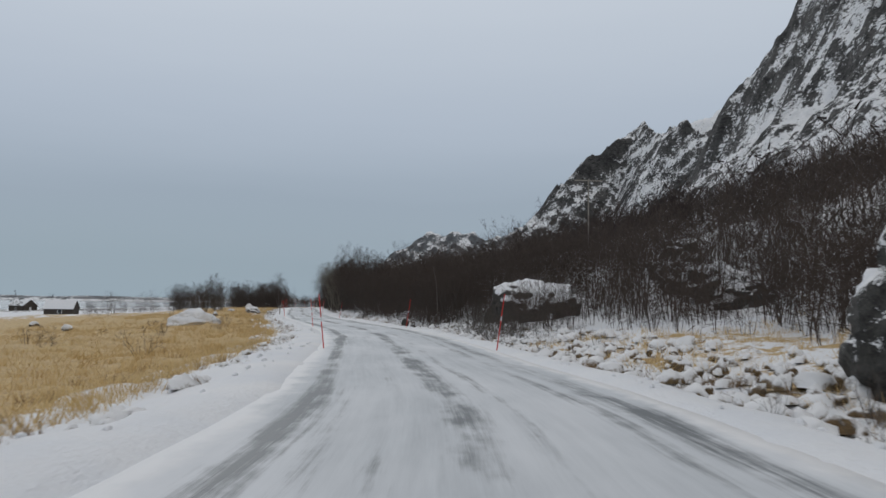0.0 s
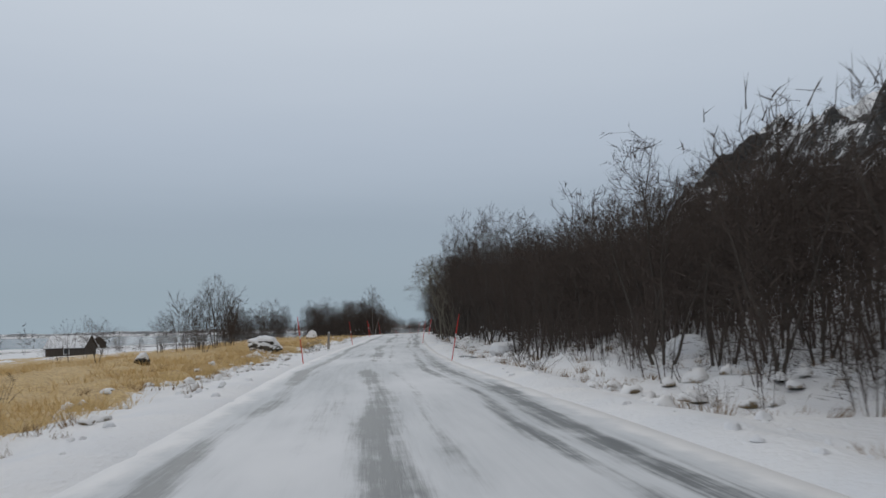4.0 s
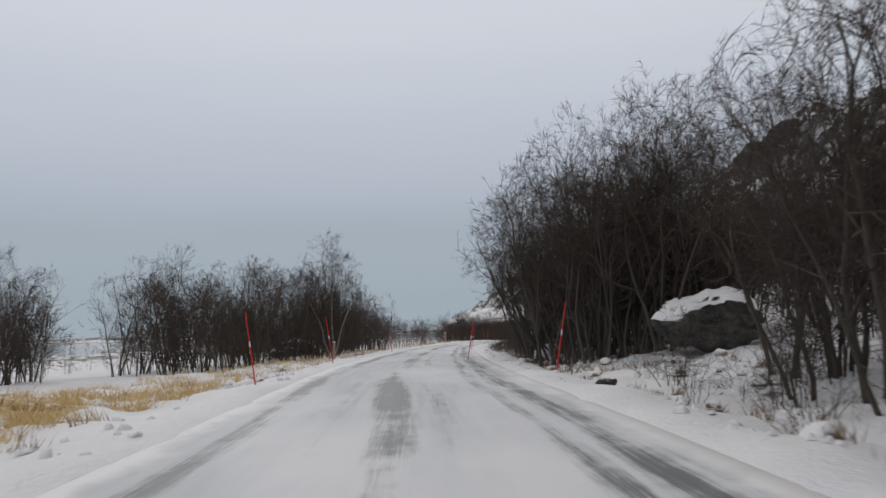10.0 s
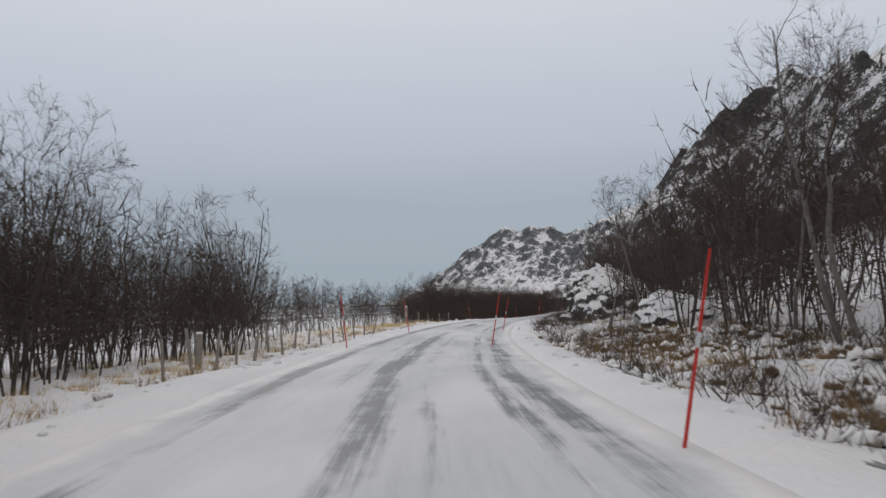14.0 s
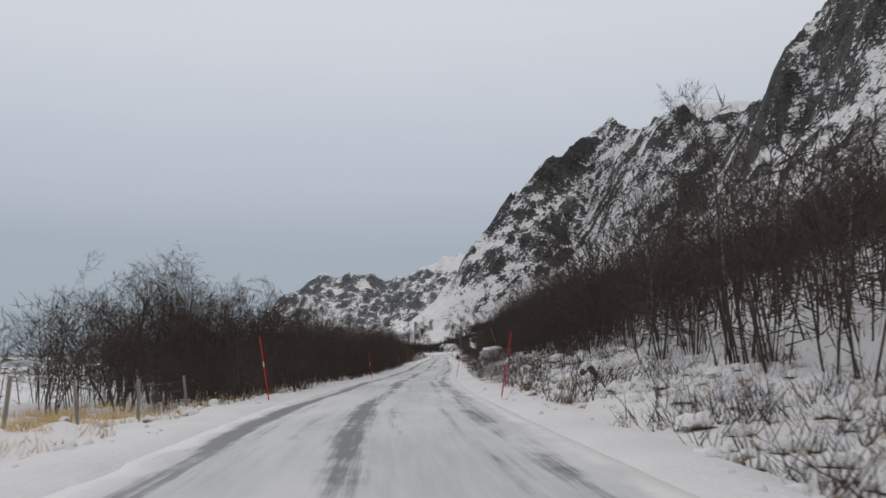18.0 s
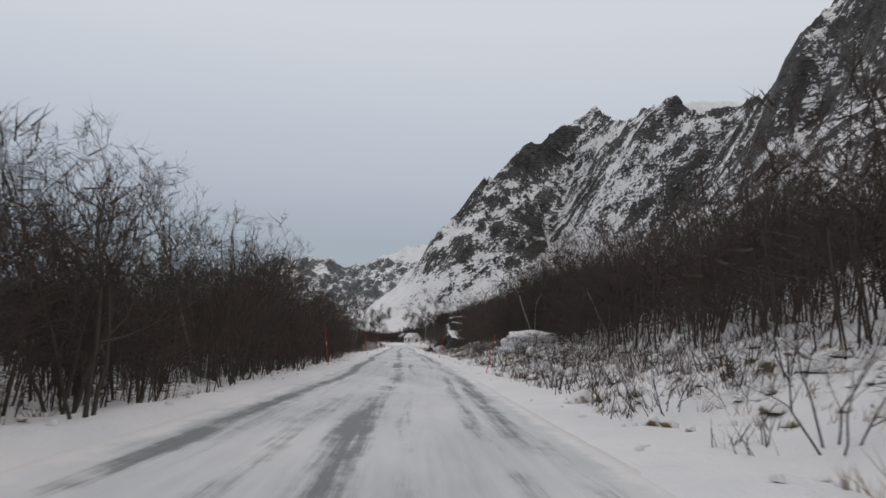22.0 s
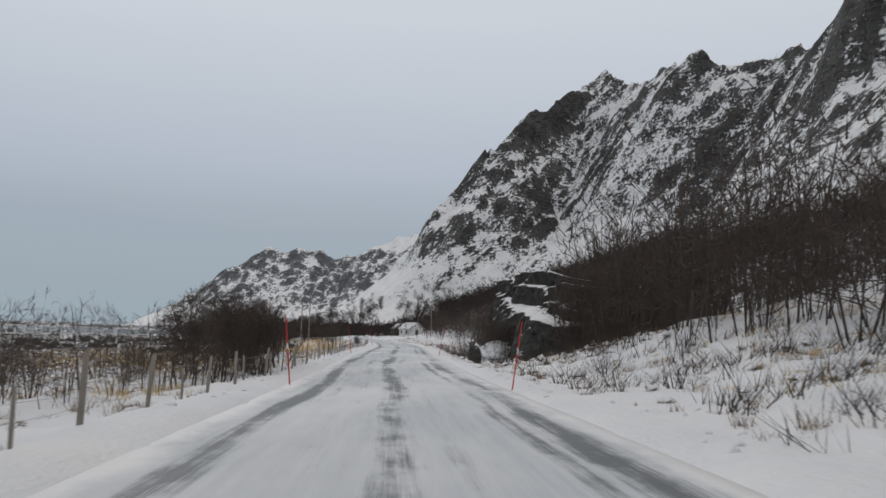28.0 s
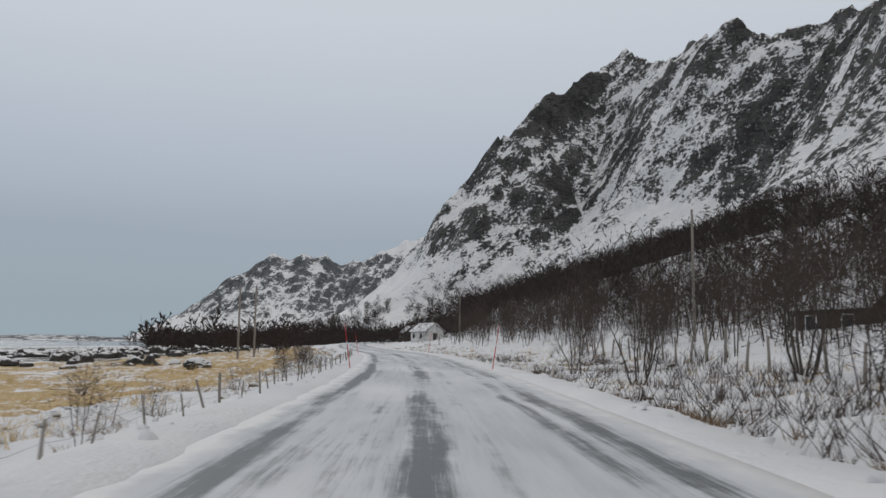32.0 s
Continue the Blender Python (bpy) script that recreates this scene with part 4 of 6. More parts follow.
for s, d, k in ((480.5, -5.4, .8), (483.5, -5.9, .95), (486.3, -6.6, 1.1), (488.8, -5.9, 1.0), (482.0, -7.2, 1.0), (490.5, -7.6, 1.05), (478.0, -6.4, .9), (485.0, -8.6, 1.1), (492.5, -9.0, 1.0), (475.0, -7.0, .9), (494.5, -6.8, .75)):
    plant("alder", s, d, k, "alders beside the fence")
plant(TL, 446.5, -6.0, .85, "birches in the thicket")
for s, d, k in ((451.5, -6.6, 1.0), (453.4, -7.8, .85), (456.5, -7.0, .7), (331, -9.4, 1.05), (334, -8.2, 1.0), (337, -10.2, 1.1), (340.5, -8.6, 1.0), (328.5, -12.0, 1.05)):
    plant(S, s, d, k, "birches in the thicket")
for s, d, k in ((499.8, -4.6, .85), (505.0, -4.7, .98), (511.2, -4.4, 1.0), (541.0, -4.9, .5), (546.5, -5.0, .55), (551, -5.2, .5)):
    plant("young", s, d, k, "young birches by the fence")
belt(12, 321, 343, -7.0, -13, (S, OP), 1.2, "birches in the thicket", (.75, 1.0))
# right-hand wood along the straight
belt(6, 306, 322, 13, 22, (S, TL), 2.6, "birches above the road", (.7, 1.0))
belt(26, 318, 450, 11.0, 18, (S, S, TL), 2.6, "birches above the road", (.95, 1.25))
belt(9, 470, 545, 14, 26, (S, S, TL), 2.4, "birches above the road", (.6, .9))
plant("forked", 423.1, 10.6, .98, "birches above the road")
plant("forked", 405.0, 12.0, .9, "birches above the road")
plant("forked", 372.0, 12.0, .8, "birches above the road")
belt(9, 411, 432, 9.8, 14, (S, S, TL), 1.6, "birches above the road", (1.05, 1.3))
for s, d, k in ((541.8, 7.4, .62), (544.5, 8.6, .62), (547, 9.2, .7), (536.9, 10.9, .85), (538.5, 11.8, .8), (549, 6.6, .5), (553, 8.0, .55)):
    plant(S, s, d, k, "alders by the fence")
# shrubs on the verges
belt(56, 286, 346, 4.8, 12.5, (LOW,), 1.0, "willow shrubs on the verge", (.30, .62))
belt(95, 346, 442, 4.9, 11.5, (LOW,), .9, "willow shrubs on the verge", (.3, .75))
belt(34, 392, 440, 6.2, 11, (LOW,), .8, "willow shrubs on the verge", (.4, .8))
belt(24, 440, 505, 5.2, 12, (LOW,), 1.2, "willow shrubs on the verge", (.25, .5))
belt(12, 524, 560, 8.2, 12, (LOW,), 1.3, "willow shrubs on the verge", (.25, .55))
belt(30, 202, 266, 5.0, 10.5, (LOW,), 1.1, "willow shrubs on the verge", (.25, .6))
belt(22, 60, 112, 5.0, 9.5, (LOW,), 1.1, "willow shrubs on the verge", (.3, .6))
belt(14, 6, 42, 4.8, 9, (LOW,), 1.4, "willow shrubs on the verge", (.2, .4))
belt(16, 42, 62, 5.6, 10, (LOW,), 1.0, "willow shrubs on the verge", (.4, .8))
for s, d, k in ((46.5, 6.2, .8), (48.5, 7.0, 1.0), (50.6, 7.6, 1.0), (52.6, 8.2, 1.0), (54.8, 8.9, .9), (44.5, 6.4, .8), (49.5, 5.9, .7), (42.6, 5.7, .8), (43.4, 6.8, .95), (45.4, 5.6, .75), (46.8, 7.2, 1.0), (47.8, 5.9, .85), (41.4, 6.6, .8)):
    plant("tangle", s, d, k, "fallen branches on the verge")
belt(22, 128, 200, 4.8, 7.5, (LOW,), 1.2, "willow shrubs on the verge", (.25, .5))
for s, d, k in ((156.5, 5.2, .55), (157.8, 6.0, .75), (159.4, 6.4, .8), (161.5, 6.2, .7), (164, 6.0, .6)):
    plant(LOW, s, d, k, "willow shrubs on the verge")
plant(LOW, 124.6, -4.9, .62, "shrubs in the field")
plant(LOW, 123.9, -5.3, .5, "shrubs in the field")
belt(10, 30, 120, -8, -22, (LOW,), 2.0, "shrubs in the field", (.3, .6))


# ---- woods that nobody could count ----
def light_tree(seed, height, kids, twig):
    trunks, crown = tree_parts(seed, height, 1, .3, kids, .008, .14, twig, 3)
    return join(trunks + [crown])


def brush_tree(seed, height, twigs, wide, thick):
    """A far tree: bent stems and upswept twigs that fill a rounded, uneven crown."""
    rng = np.random.RandomState(seed)
    segs, spike, stems = [], [], 3
    out_of = crown_shape(rng, height, wide * .85, .10)
    for k in range(stems):
        a = 6.28 * k / stems + rng.uniform(-.5, .5)
        foot = np.array([math.cos(a) * .2, math.sin(a) * .2, -.4])
        knee = np.array([math.cos(a) * wide * .25, math.sin(a) * wide * .25, height * .35]) + rng.normal(0, .15, 3)
        top = np.array([math.cos(a) * wide * .45, math.sin(a) * wide * .45, height * rng.uniform(.70, .86)])
        segs += [(*foot, *knee, .035, .028), (*knee, *top, .028, .012)]
    mid = np.array([0, 0, height * .5])
    while len(spike) < twigs - 3:
        p = np.array([rng.uniform(-1, 1) * wide, rng.uniform(-1, 1) * wide, height * rng.uniform(.08, 1.0)])
        if out_of(p) > .93:
            continue
        n = (p - mid) / np.array([wide, wide, height * .5])
        way = n * .8 + np.array([0, 0, .45]) + rng.normal(0, .65, 3)
        way *= height * rng.uniform(.08, .14) / np.linalg.norm(way)
        spike.append((*p, *(p + way), thick * rng.uniform(.7, 1.2), 0))
        spike.append((p[0] * .35, p[1] * .35, p[2] * .8, *(p + way * .4), thick * .7, 0))
        for _ in range(2):
            a, b = p + way * rng.uniform(.2, .6), way * rng.uniform(.4, .7) + rng.normal(0, .028, 3) * height
            spike.append((*a, *(a + b), thick * rng.uniform(.4, .8), 0))
    return join([strips(segs), slivers(spike)])


def woods(name, label, seed, shapes, spots, material, size=(.65, 1.15)):
    """Many light trees joined into one mesh, standing at the spots."""
    rng = np.random.RandomState(seed)
    pieces = []
    for x, y, z in spots:
        v, t = shapes[rng.randint(len(shapes))]
        a, k = rng.uniform(0, 6.28), rng.uniform(*size)
        c, s = math.cos(a) * k, math.sin(a) * k
        pieces.append((np.stack([v[:, 0] * c - v[:, 1] * s + x, v[:, 0] * s + v[:, 1] * c + y, v[:, 2] * k * rng.uniform(.85, 1.1) + z - .1], -1), t))
    ob = mesh_object(name, *join(pieces), material)
    return tagged(ob, label, "woodland", kind="stuff")


def scatter(count, s0, s1, d0, d1, seed, power=1.0):
    rng = np.random.RandomState(seed)
    s, d = rng.uniform(s0, s1, count), d0 + (d1 - d0) * rng.rand(count) ** power
    return surface(s, d)


def inland(spots):
    """The spots on the headland, leaving the open shore before it free."""
    s, d = station_of(spots[:, 0], spots[:, 1])
    return spots[d > -.27 * (s - 520)]


def open_bank(spots):
    """The spots outside the grassy bank with its fence and the open slope round the capped boulder."""
    s, d = station_of(spots[:, 0], spots[:, 1])
    return spots[~((s > 132) & (s < 153) & (d > 0) & (d < 16)) & ~((s > 185.5) & (s < 195.5) & (d > 0) & (d < 13))]


MID = [light_tree(*k) for k in ((31, 6.8, (8, 6, 8), .009), (32, 7.4, (8, 6, 8), .009), (33, 5.8, (8, 6, 8), .009), (34, 6.3, (8, 6, 8), .009))]
FINE = [brush_tree(k, h, 300, w, .0215) for k, h, w in ((51, 6.6, 2.5), (52, 5.8, 2.5), (53, 7.2, 2.4), (54, 6.2, 2.8), (55, 5.2, 2.4))]
BUSHY = [brush_tree(k, h, 150, w, .033) for k, h, w in ((56, 6.6, 2.5), (57, 5.8, 2.5), (58, 7.2, 2.4), (59, 6.2, 2.8))]
THIN = [brush_tree(k, h, 60, w, .10) for k, h, w in ((41, 6.5, 2.3), (42, 5.5, 2.4), (43, 7.2, 2.2), (44, 6.0, 2.6))]
FARW = [brush_tree(k, h, 72, w, .19) for k, h, w in ((71, 6.5, 2.6), (72, 5.6, 2.6), (73, 7.2, 2.5))]
woods("birch_wood", "dense bare birch wood on the slope right of the road", 1, MID, open_bank(scatter(130, 62, 228, 10, 24, 1, 1.2)), M_TWIG, (.95, 1.35))
woods("birch_wood", "bare birch wood climbing the slope above the straight", 2, MID, scatter(110, 225, 480, 11.5, 28, 2, 1.2), M_TWIG)
woods("birch_wood", "bare birch wood behind the roadside thicket", 3, MID, scatter(80, 330, 446, -7, -18, 3, 1.3), M_TWIG, (.7, 1.05))
woods("birch_wood", "dark bare undergrowth of the wood right of the road", 10, FINE, open_bank(scatter(660, 74, 226, 9.5, 38, 10, 1.3)), M_TWIG, (.75, 1.2))
woods("birch_wood", "dark bare birch wood on the slope above the straight", 11, BUSHY, scatter(1000, 222, 500, 10.2, 46, 11, 1.75), M_TWIG, (.75, 1.25))
woods("birch_wood", "dark bare thicket left of the straight", 12, FINE, scatter(560, 328, 444, -6.2, -20, 12, 1.3), M_TWIG, (.55, 1.0))
woods("birch_wood", "dark bare birches between the road and the sea", 13, FINE, scatter(80, 230, 268, -12, -26, 13), M_TWIG, (.75, 1.0))
woods("birch_wood", "dark bare birches beyond the roadside fence", 17, FINE, scatter(70, 272, 330, -16, -30, 17), M_TWIG, (.7, 1.0))
woods("birch_wood", "dark rounded birches behind the straw field", 19, FINE, np.concatenate([scatter(44, 204.5, 215.5, -20.5, -32, 19), scatter(8, 130, 136, -13, -17, 20)]), M_TWIG, (.8, 1.1))
woods("birch_wood", "low dark bushes along the shore beyond the field", 38, BUSHY, np.concatenate([scatter(60, 205, 265, -36, -62, 68), scatter(14, 150, 200, -30, -44, 69)]), M_TWIG, (.4, .75))
woods("birch_wood", "dark bare alder thicket before the crag", 18, FINE, np.concatenate([scatter(75, 507, 531, 8.0, 13.5, 18), scatter(36, 507, 518, 6.6, 8.4, 60)]), M_TWIG, (.38, .66))
woods("birch_wood", "dark bare alder thicket under the crag", 14, BUSHY, scatter(260, 537, 680, 12, 44, 14), M_TWIG, (.55, 1.0))
woods("birch_wood", "dark bare birches behind the boulder", 15, BUSHY, scatter(240, 18, 80, 15.5, 44, 15), M_TWIG, (.8, 1.2))
woods("birch_wood", "dark bare birches on the bank by the mound", 21, FINE, scatter(240, 345, 450, 10.2, 15, 21), M_TWIG, (.6, 1.05))
woods("birch_wood", "low dark brush at the thicket's edge", 22, FINE, scatter(300, 320, 446, -4.5, -8.5, 22), M_TWIG, (.28, .55))
woods("birch_wood", "low dark brush along the wood right of the road", 24, FINE, open_bank(np.concatenate([scatter(110, 63, 132, 6.6, 9.6, 24), scatter(80, 150, 196, 6.2, 8.6, 25), scatter(62, 196, 232, 5.2, 9.0, 26), scatter(46, 156, 184, 6.2, 9.5, 64)])), M_TWIG, (.24, .46))
woods("birch_wood", "dark birches behind the leaning fence at the bend", 25, FINE, np.concatenate([scatter(42, 250, 276, -9.6, -15, 27), scatter(22, 240, 256, -9.0, -13, 28)]), M_TWIG, (.75, 1.1))
woods("birch_wood", "low dark birches behind the leaning fence", 23, FINE, np.concatenate([scatter(140, 450, 486, -6.0, -15, 23), scatter(22, 480, 494, -6.4, -11, 61)]), M_TWIG, (.3, .5))
woods("birch_wood", "low brush on the verge by the fence", 39, FINE, scatter(46, 474, 560, -4.6, -6.4, 62), M_TWIG, (.12, .24))
woods("birch_wood", "tall dark birches close to the road", 26, FINE, scatter(38, 196, 210, 8.2, 13.5, 29), M_TWIG, (.95, 1.35))
woods("birch_wood", "dark bushy birches filling the wood right of the road", 37, FINE, np.concatenate([scatter(46, 108, 132, 9, 15, 65), scatter(34, 136, 156, 16.5, 24, 66), scatter(60, 154, 185, 8, 13, 67)]), M_TWIG, (.75, 1.05))
woods("birch_wood", "dark brush on the bank behind the speckled mound", 41, BUSHY, scatter(120, 404, 448, 10.4, 14, 72), M_TWIG, (.45, .8))
woods("birch_wood", "dark brush on the slope between the boulders", 42, BUSHY, scatter(150, 16, 56, 12.5, 20, 73), M_TWIG, (.3, .65))
woods("birch_wood", "dark brush before the huge boulder", 28, FINE, scatter(24, 46, 58, 9.8, 12.6, 42), M_TWIG, (.35, .62))
woods("birch_wood", "dark birches above the alders", 29, BUSHY, scatter(130, 548, 645, 15, 36, 44), M_TWIG, (.8, 1.2))
woods("birch_wood", "dark birch crowns left of the bend", 30, FINE, np.concatenate([scatter(34, 214, 228, -11, -20, 45), scatter(34, 227, 244, -9.0, -20, 46)]), M_TWIG, (.75, 1.0))
woods("birch_wood", "dark brush where the thicket begins", 27, FINE, scatter(30, 322, 342, -6.5, -12, 30), M_TWIG, (.4, .65))
woods("birch_wood", "dark low brush inside the wood right of the road", 33, FINE, open_bank(np.concatenate([scatter(220, 62, 130, 9.5, 18, 53, 1.2), scatter(70, 155, 232, 9.5, 16, 54)])), M_TWIG, (.45, .8))
woods("birch_wood", "bare brush on the slope behind the grassy verge", 34, BUSHY, scatter(520, -12, 66, 16, 46, 55), M_TWIG, (.55, 1.05))
woods("birch_wood", "dark birches on the slope before the crag", 35, BUSHY, np.concatenate([scatter(190, 448, 500, 11.5, 32, 56), scatter(60, 489, 503, 11.5, 17, 58), scatter(34, 494.5, 503.5, 10.4, 15, 74), scatter(40, 500, 528, 12.5, 20, 59)]), M_TWIG, (.55, .95))
on_top = scatter(16, 501, 513, 13.2, 16.5, 70)
on_top[:, 2] = on_top[:, 2] * 0 + road_at(np.array([506.0]))[2][0] + 4.9
woods("birch_wood", "dark birches growing on top of the crag", 40, FINE, on_top, M_TWIG, (.4, .7))
woods("birch_wood", "dark low brush under the wood above the straight", 32, FINE, scatter(330, 318, 505, 10.6, 22, 52, 1.2), M_TWIG, (.4, .75))
woods("hillside_wood", "far bare brown birch wood covering the mountain's foot", 4, THIN, scatter(3000, -60, 520, 34, 120, 4, .95), M_WOOD_FAR, (.75, 1.25))
woods("hillside_wood", "far bare brown birch wood under the main mountain", 5, FARW, scatter(1500, 690, 1000, 22, 120, 5, .95), M_WOOD_FAR, (.75, 1.25))
woods("hillside_wood", "bare brown birch wood climbing beside the road's end", 36, THIN, scatter(1700, 540, 700, 26, 110, 57, .95), M_WOOD_FAR, (.75, 1.25))
woods("hillside_wood", "far dark birch wood beside the sea", 6, FARW, inland(scatter(1000, 620, 1050, -8, -130, 6, .9)), M_WOOD_FAR, (.8, 1.2))
woods("hillside_wood", "distant bare trees along the shore", 7, THIN, scatter(50, 60, 300, -70, -150, 7), M_WOOD_FAR)
woods("hillside_wood", "distant bare trees where the road runs out", 9, FARW, scatter(700, 720, 1040, -60, 30, 9), M_WOOD_FAR, (.8, 1.2))


def valley_floor(count, seed):
    """Spots round the far end of the road and along the foot of the main mountain."""
    rng = np.random.RandomState(seed)
    x, y = rng.uniform(-150, 170, count), rng.uniform(470, 850, count)
    s, d = station_of(x, y)
    z = np.maximum(ground_z(s, d, False), mountain_z(x, y))
    keep = (np.abs(d) > 7) & (z < 46)
    return np.stack([x, y, z], -1)[keep]


woods("hillside_wood", "far dark birch wood on the valley floor", 31, FARW, inland(valley_floor(3600, 51)), M_WOOD_FAR, (.9, 1.5))
woods("hillside_wood", "scattered low birches on the scree", 16, THIN, scatter(700, -60, 900, 120, 190, 16, 1.3), M_WOOD_FAR, (.4, .7))


# ---- grass ----
def tufts(name, label, spots, material, blades, tall, spread, seed):
    """Many tufts of bent blades, joined."""
    rng = np.random.RandomState(seed)
    n = len(spots)
    root = np.repeat(spots, blades, 0) + np.concatenate([rng.normal(0, spread, (n * blades, 2)), np.full((n * blades, 1), -.04)], 1)
    size = np.repeat(rng.uniform(.55, 1.3, n), blades) * tall * rng.uniform(.6, 1.15, n * blades)
    bend = np.repeat(rng.normal(0, .35, (n, 2)), blades, 0) + rng.normal(0, .45, (n * blades, 2))
    tip = root + np.concatenate([bend * size[:, None], size[:, None]], 1)
    ang = rng.uniform(0, 3.14, n * blades)
    wide = np.stack([np.cos(ang), np.sin(ang), 0 * ang], -1) * (size * .018 + .004)[:, None]
    v = np.stack([root - wide, root + wide, tip], 1).reshape(-1, 3)
    t = np.arange(len(v)).reshape(-1, 3)
    return tagged(mesh_object(name, v, t, material), label, "grass", kind="stuff")


def patchy(spots, scale, keep):
    return spots[fbm(spots[:, 0] * scale, spots[:, 1] * scale, 3) > keep]


tufts("straw_grass", "golden withered grass sticking out of the snow field", patchy(scatter(9500, -6, 196, -6.2, -30, 11, 1.8), .22, .38), M_STRAW, 15, .38, .20, 1)
tufts("straw_grass", "golden withered grass behind the roadside fence", patchy(scatter(5000, 468, 640, -6.4, -36, 12, 1.7), .2, .42), M_STRAW, 12, .30, .18, 2)
tufts("straw_grass", "pale withered grass under the roadside birches", patchy(scatter(3600, 195, 345, -5.6, -14, 13), .3, .40), M_STRAW, 9, .30, .13, 3)
tufts("straw_grass", "pale withered grass among the shrubs right of the road", patchy(scatter(2600, 230, 620, 6.0, 17, 14), .25, .47), M_STRAW, 9, .32, .12, 4)
tufts("straw_grass", "golden withered grass on the verge before the boulder", patchy(scatter(1900, -6, 38, 6.2, 22, 15, 1.2), .3, .42), M_STRAW, 11, .34, .14, 5)
tufts("heath_tussock", "brown withered tussocks poking through the snow", patchy(scatter(5200, -8, 640, 4.8, 12, 16, 1.3), .5, .47), M_BROWN, 17, .28, .10, 6)
tufts("heath_tussock", "brown withered tussocks along the field's edge", patchy(scatter(3400, -8, 640, -4.8, -9, 17), .5, .46), M_BROWN, 17, .26, .10, 7)
tufts("straw_grass", "tall pale grass along the old fence", scatter(520, 298, 324, -7.5, -13.5, 43), M_STRAW, 10, .42, .14, 10)
tufts("heath_tussock", "dark brown withered clumps on the bank at the bend", patchy(scatter(750, 230, 270, 5.8, 11.5, 41), .5, .42), M_BROWN, 26, .40, .13, 9)
tufts("dry_stalk", "thin dark dry stalks standing in the verge snow", patchy(scatter(8200, 196, 580, 4.9, 12, 18), .3, .42), M_TWIG, 6, .62, .15, 8)


# ---- rocks ----
def boulder(name, label, s, d, size, seed, sink=0.15, turn=0.0, dz=0.0, cap=0.10, material=None, facets=7, category="boulder", level=0.62, rough=1.0):
    """An angular boulder with its own sheet of lying snow."""
    rng = random.Random(seed)
    bm = bmesh.new()
    bmesh.ops.create_icosphere(bm, subdivisions=6 if max(size) > 8 else 5 if max(size) > 2.4 else 4, radius=0.5)
    planes = [(Vector((rng.gauss(0, 1), rng.gauss(0, 1), rng.gauss(0.1, .7))).normalized(), rng.uniform(.30, .44)) for _ in range(facets)]
    off = Vector((seed * 3.1, seed * 1.7, 0))
    big = max(size)
    tip = Vector((rng.uniform(-.35, .35), rng.uniform(-.35, .35), 1)).normalized()
    for v in bm.verts:
        p = v.co.copy()
        for n, h in planes:
            over = p.dot(n) - h
            if over > 0:
                p -= n * over * 0.86
        q = v.co * 2.0 + off
        k = noise.fractal(q * 0.9, 0.8, 2.0, 5) * .13 + (noise.ridged_multi_fractal(q * 2.0, 0.8, 2.1, 5, 1.0, 2.0) - 1.0) * .045
        across = v.co.dot(tip)
        k += noise.noise(Vector((q.x * .45, q.y * .45, across * (5 + big * .35) + off.x))) * .10 + noise.noise(Vector((q.x * 2.6, q.y * 2.6, q.z * .8))) * .06
        v.co = p * (1 + k)
    for v in bm.verts:
        p = v.co * (2.2 + big * .35) + off
        step = 0.0
        for f, amp in ((.75, .085), (1.9, .04)):
            q = p * f
            q = q + noise.noise_vector(q * .8) * .5 + noise.noise_vector(q * 3.0) * .2
            step += amp * (noise.cell(noise.voronoi(Vector((q.x, q.y, q.z * 1.5)))[1][0] * 7.3) - .2)
        v.co *= 1 - .12 * rough + step * rough
    for v in bm.verts:
        v.co = Vector((v.co.x * size[0], v.co.y * size[1], v.co.z * size[2]))
    low = min(v.co.z for v in bm.verts)
    bmesh.ops.translate(bm, verts=bm.verts, vec=(0, 0, -low - size[2] * sink))
    bm.normal_update()
    x, y, z = surface(np.array(s, float), np.array(d, float))
    snow = bm.copy()
    soft = {v.index: v.normal.copy() for v in snow.verts}
    for _ in range(2):
        soft = {v.index: sum((soft[e.other_vert(v).index] for e in v.link_edges), soft[v.index].copy()).normalized() for v in snow.verts}
    bare = [f for f in snow.faces if sum(soft[v.index].z for v in f.verts) / 3 < level + .55 * noise.fractal(f.calc_center_median() * .8 + off, 1.0, 2.0, 3)]
    bmesh.ops.delete(snow, geom=bare, context="FACES")
    for f in bm.faces:
        f.smooth = True
    ob = part(name, bm, material or M_BOULDER)
    ob.matrix_world = pose(x, y, z + dz, 0, 0, turn)
    if snow.faces:
        rim = {v.index for v in snow.verts if v.is_boundary}
        near = {e.other_vert(v).index for v in snow.verts if v.index in rim for e in v.link_edges} - rim
        for v in snow.verts:
            inner = 0.0 if v.index in rim else (0.6 if v.index in near else 1.0)
            v.co += Vector((0, 0, 1)) * (cap * inner + (.012 if inner else -.02))
        for f in snow.faces:
            f.smooth = True
        part("snow_cap", snow, M_CAP, ob, "lying snow")
    else:
        snow.free()
    return tagged(ob, label, category)


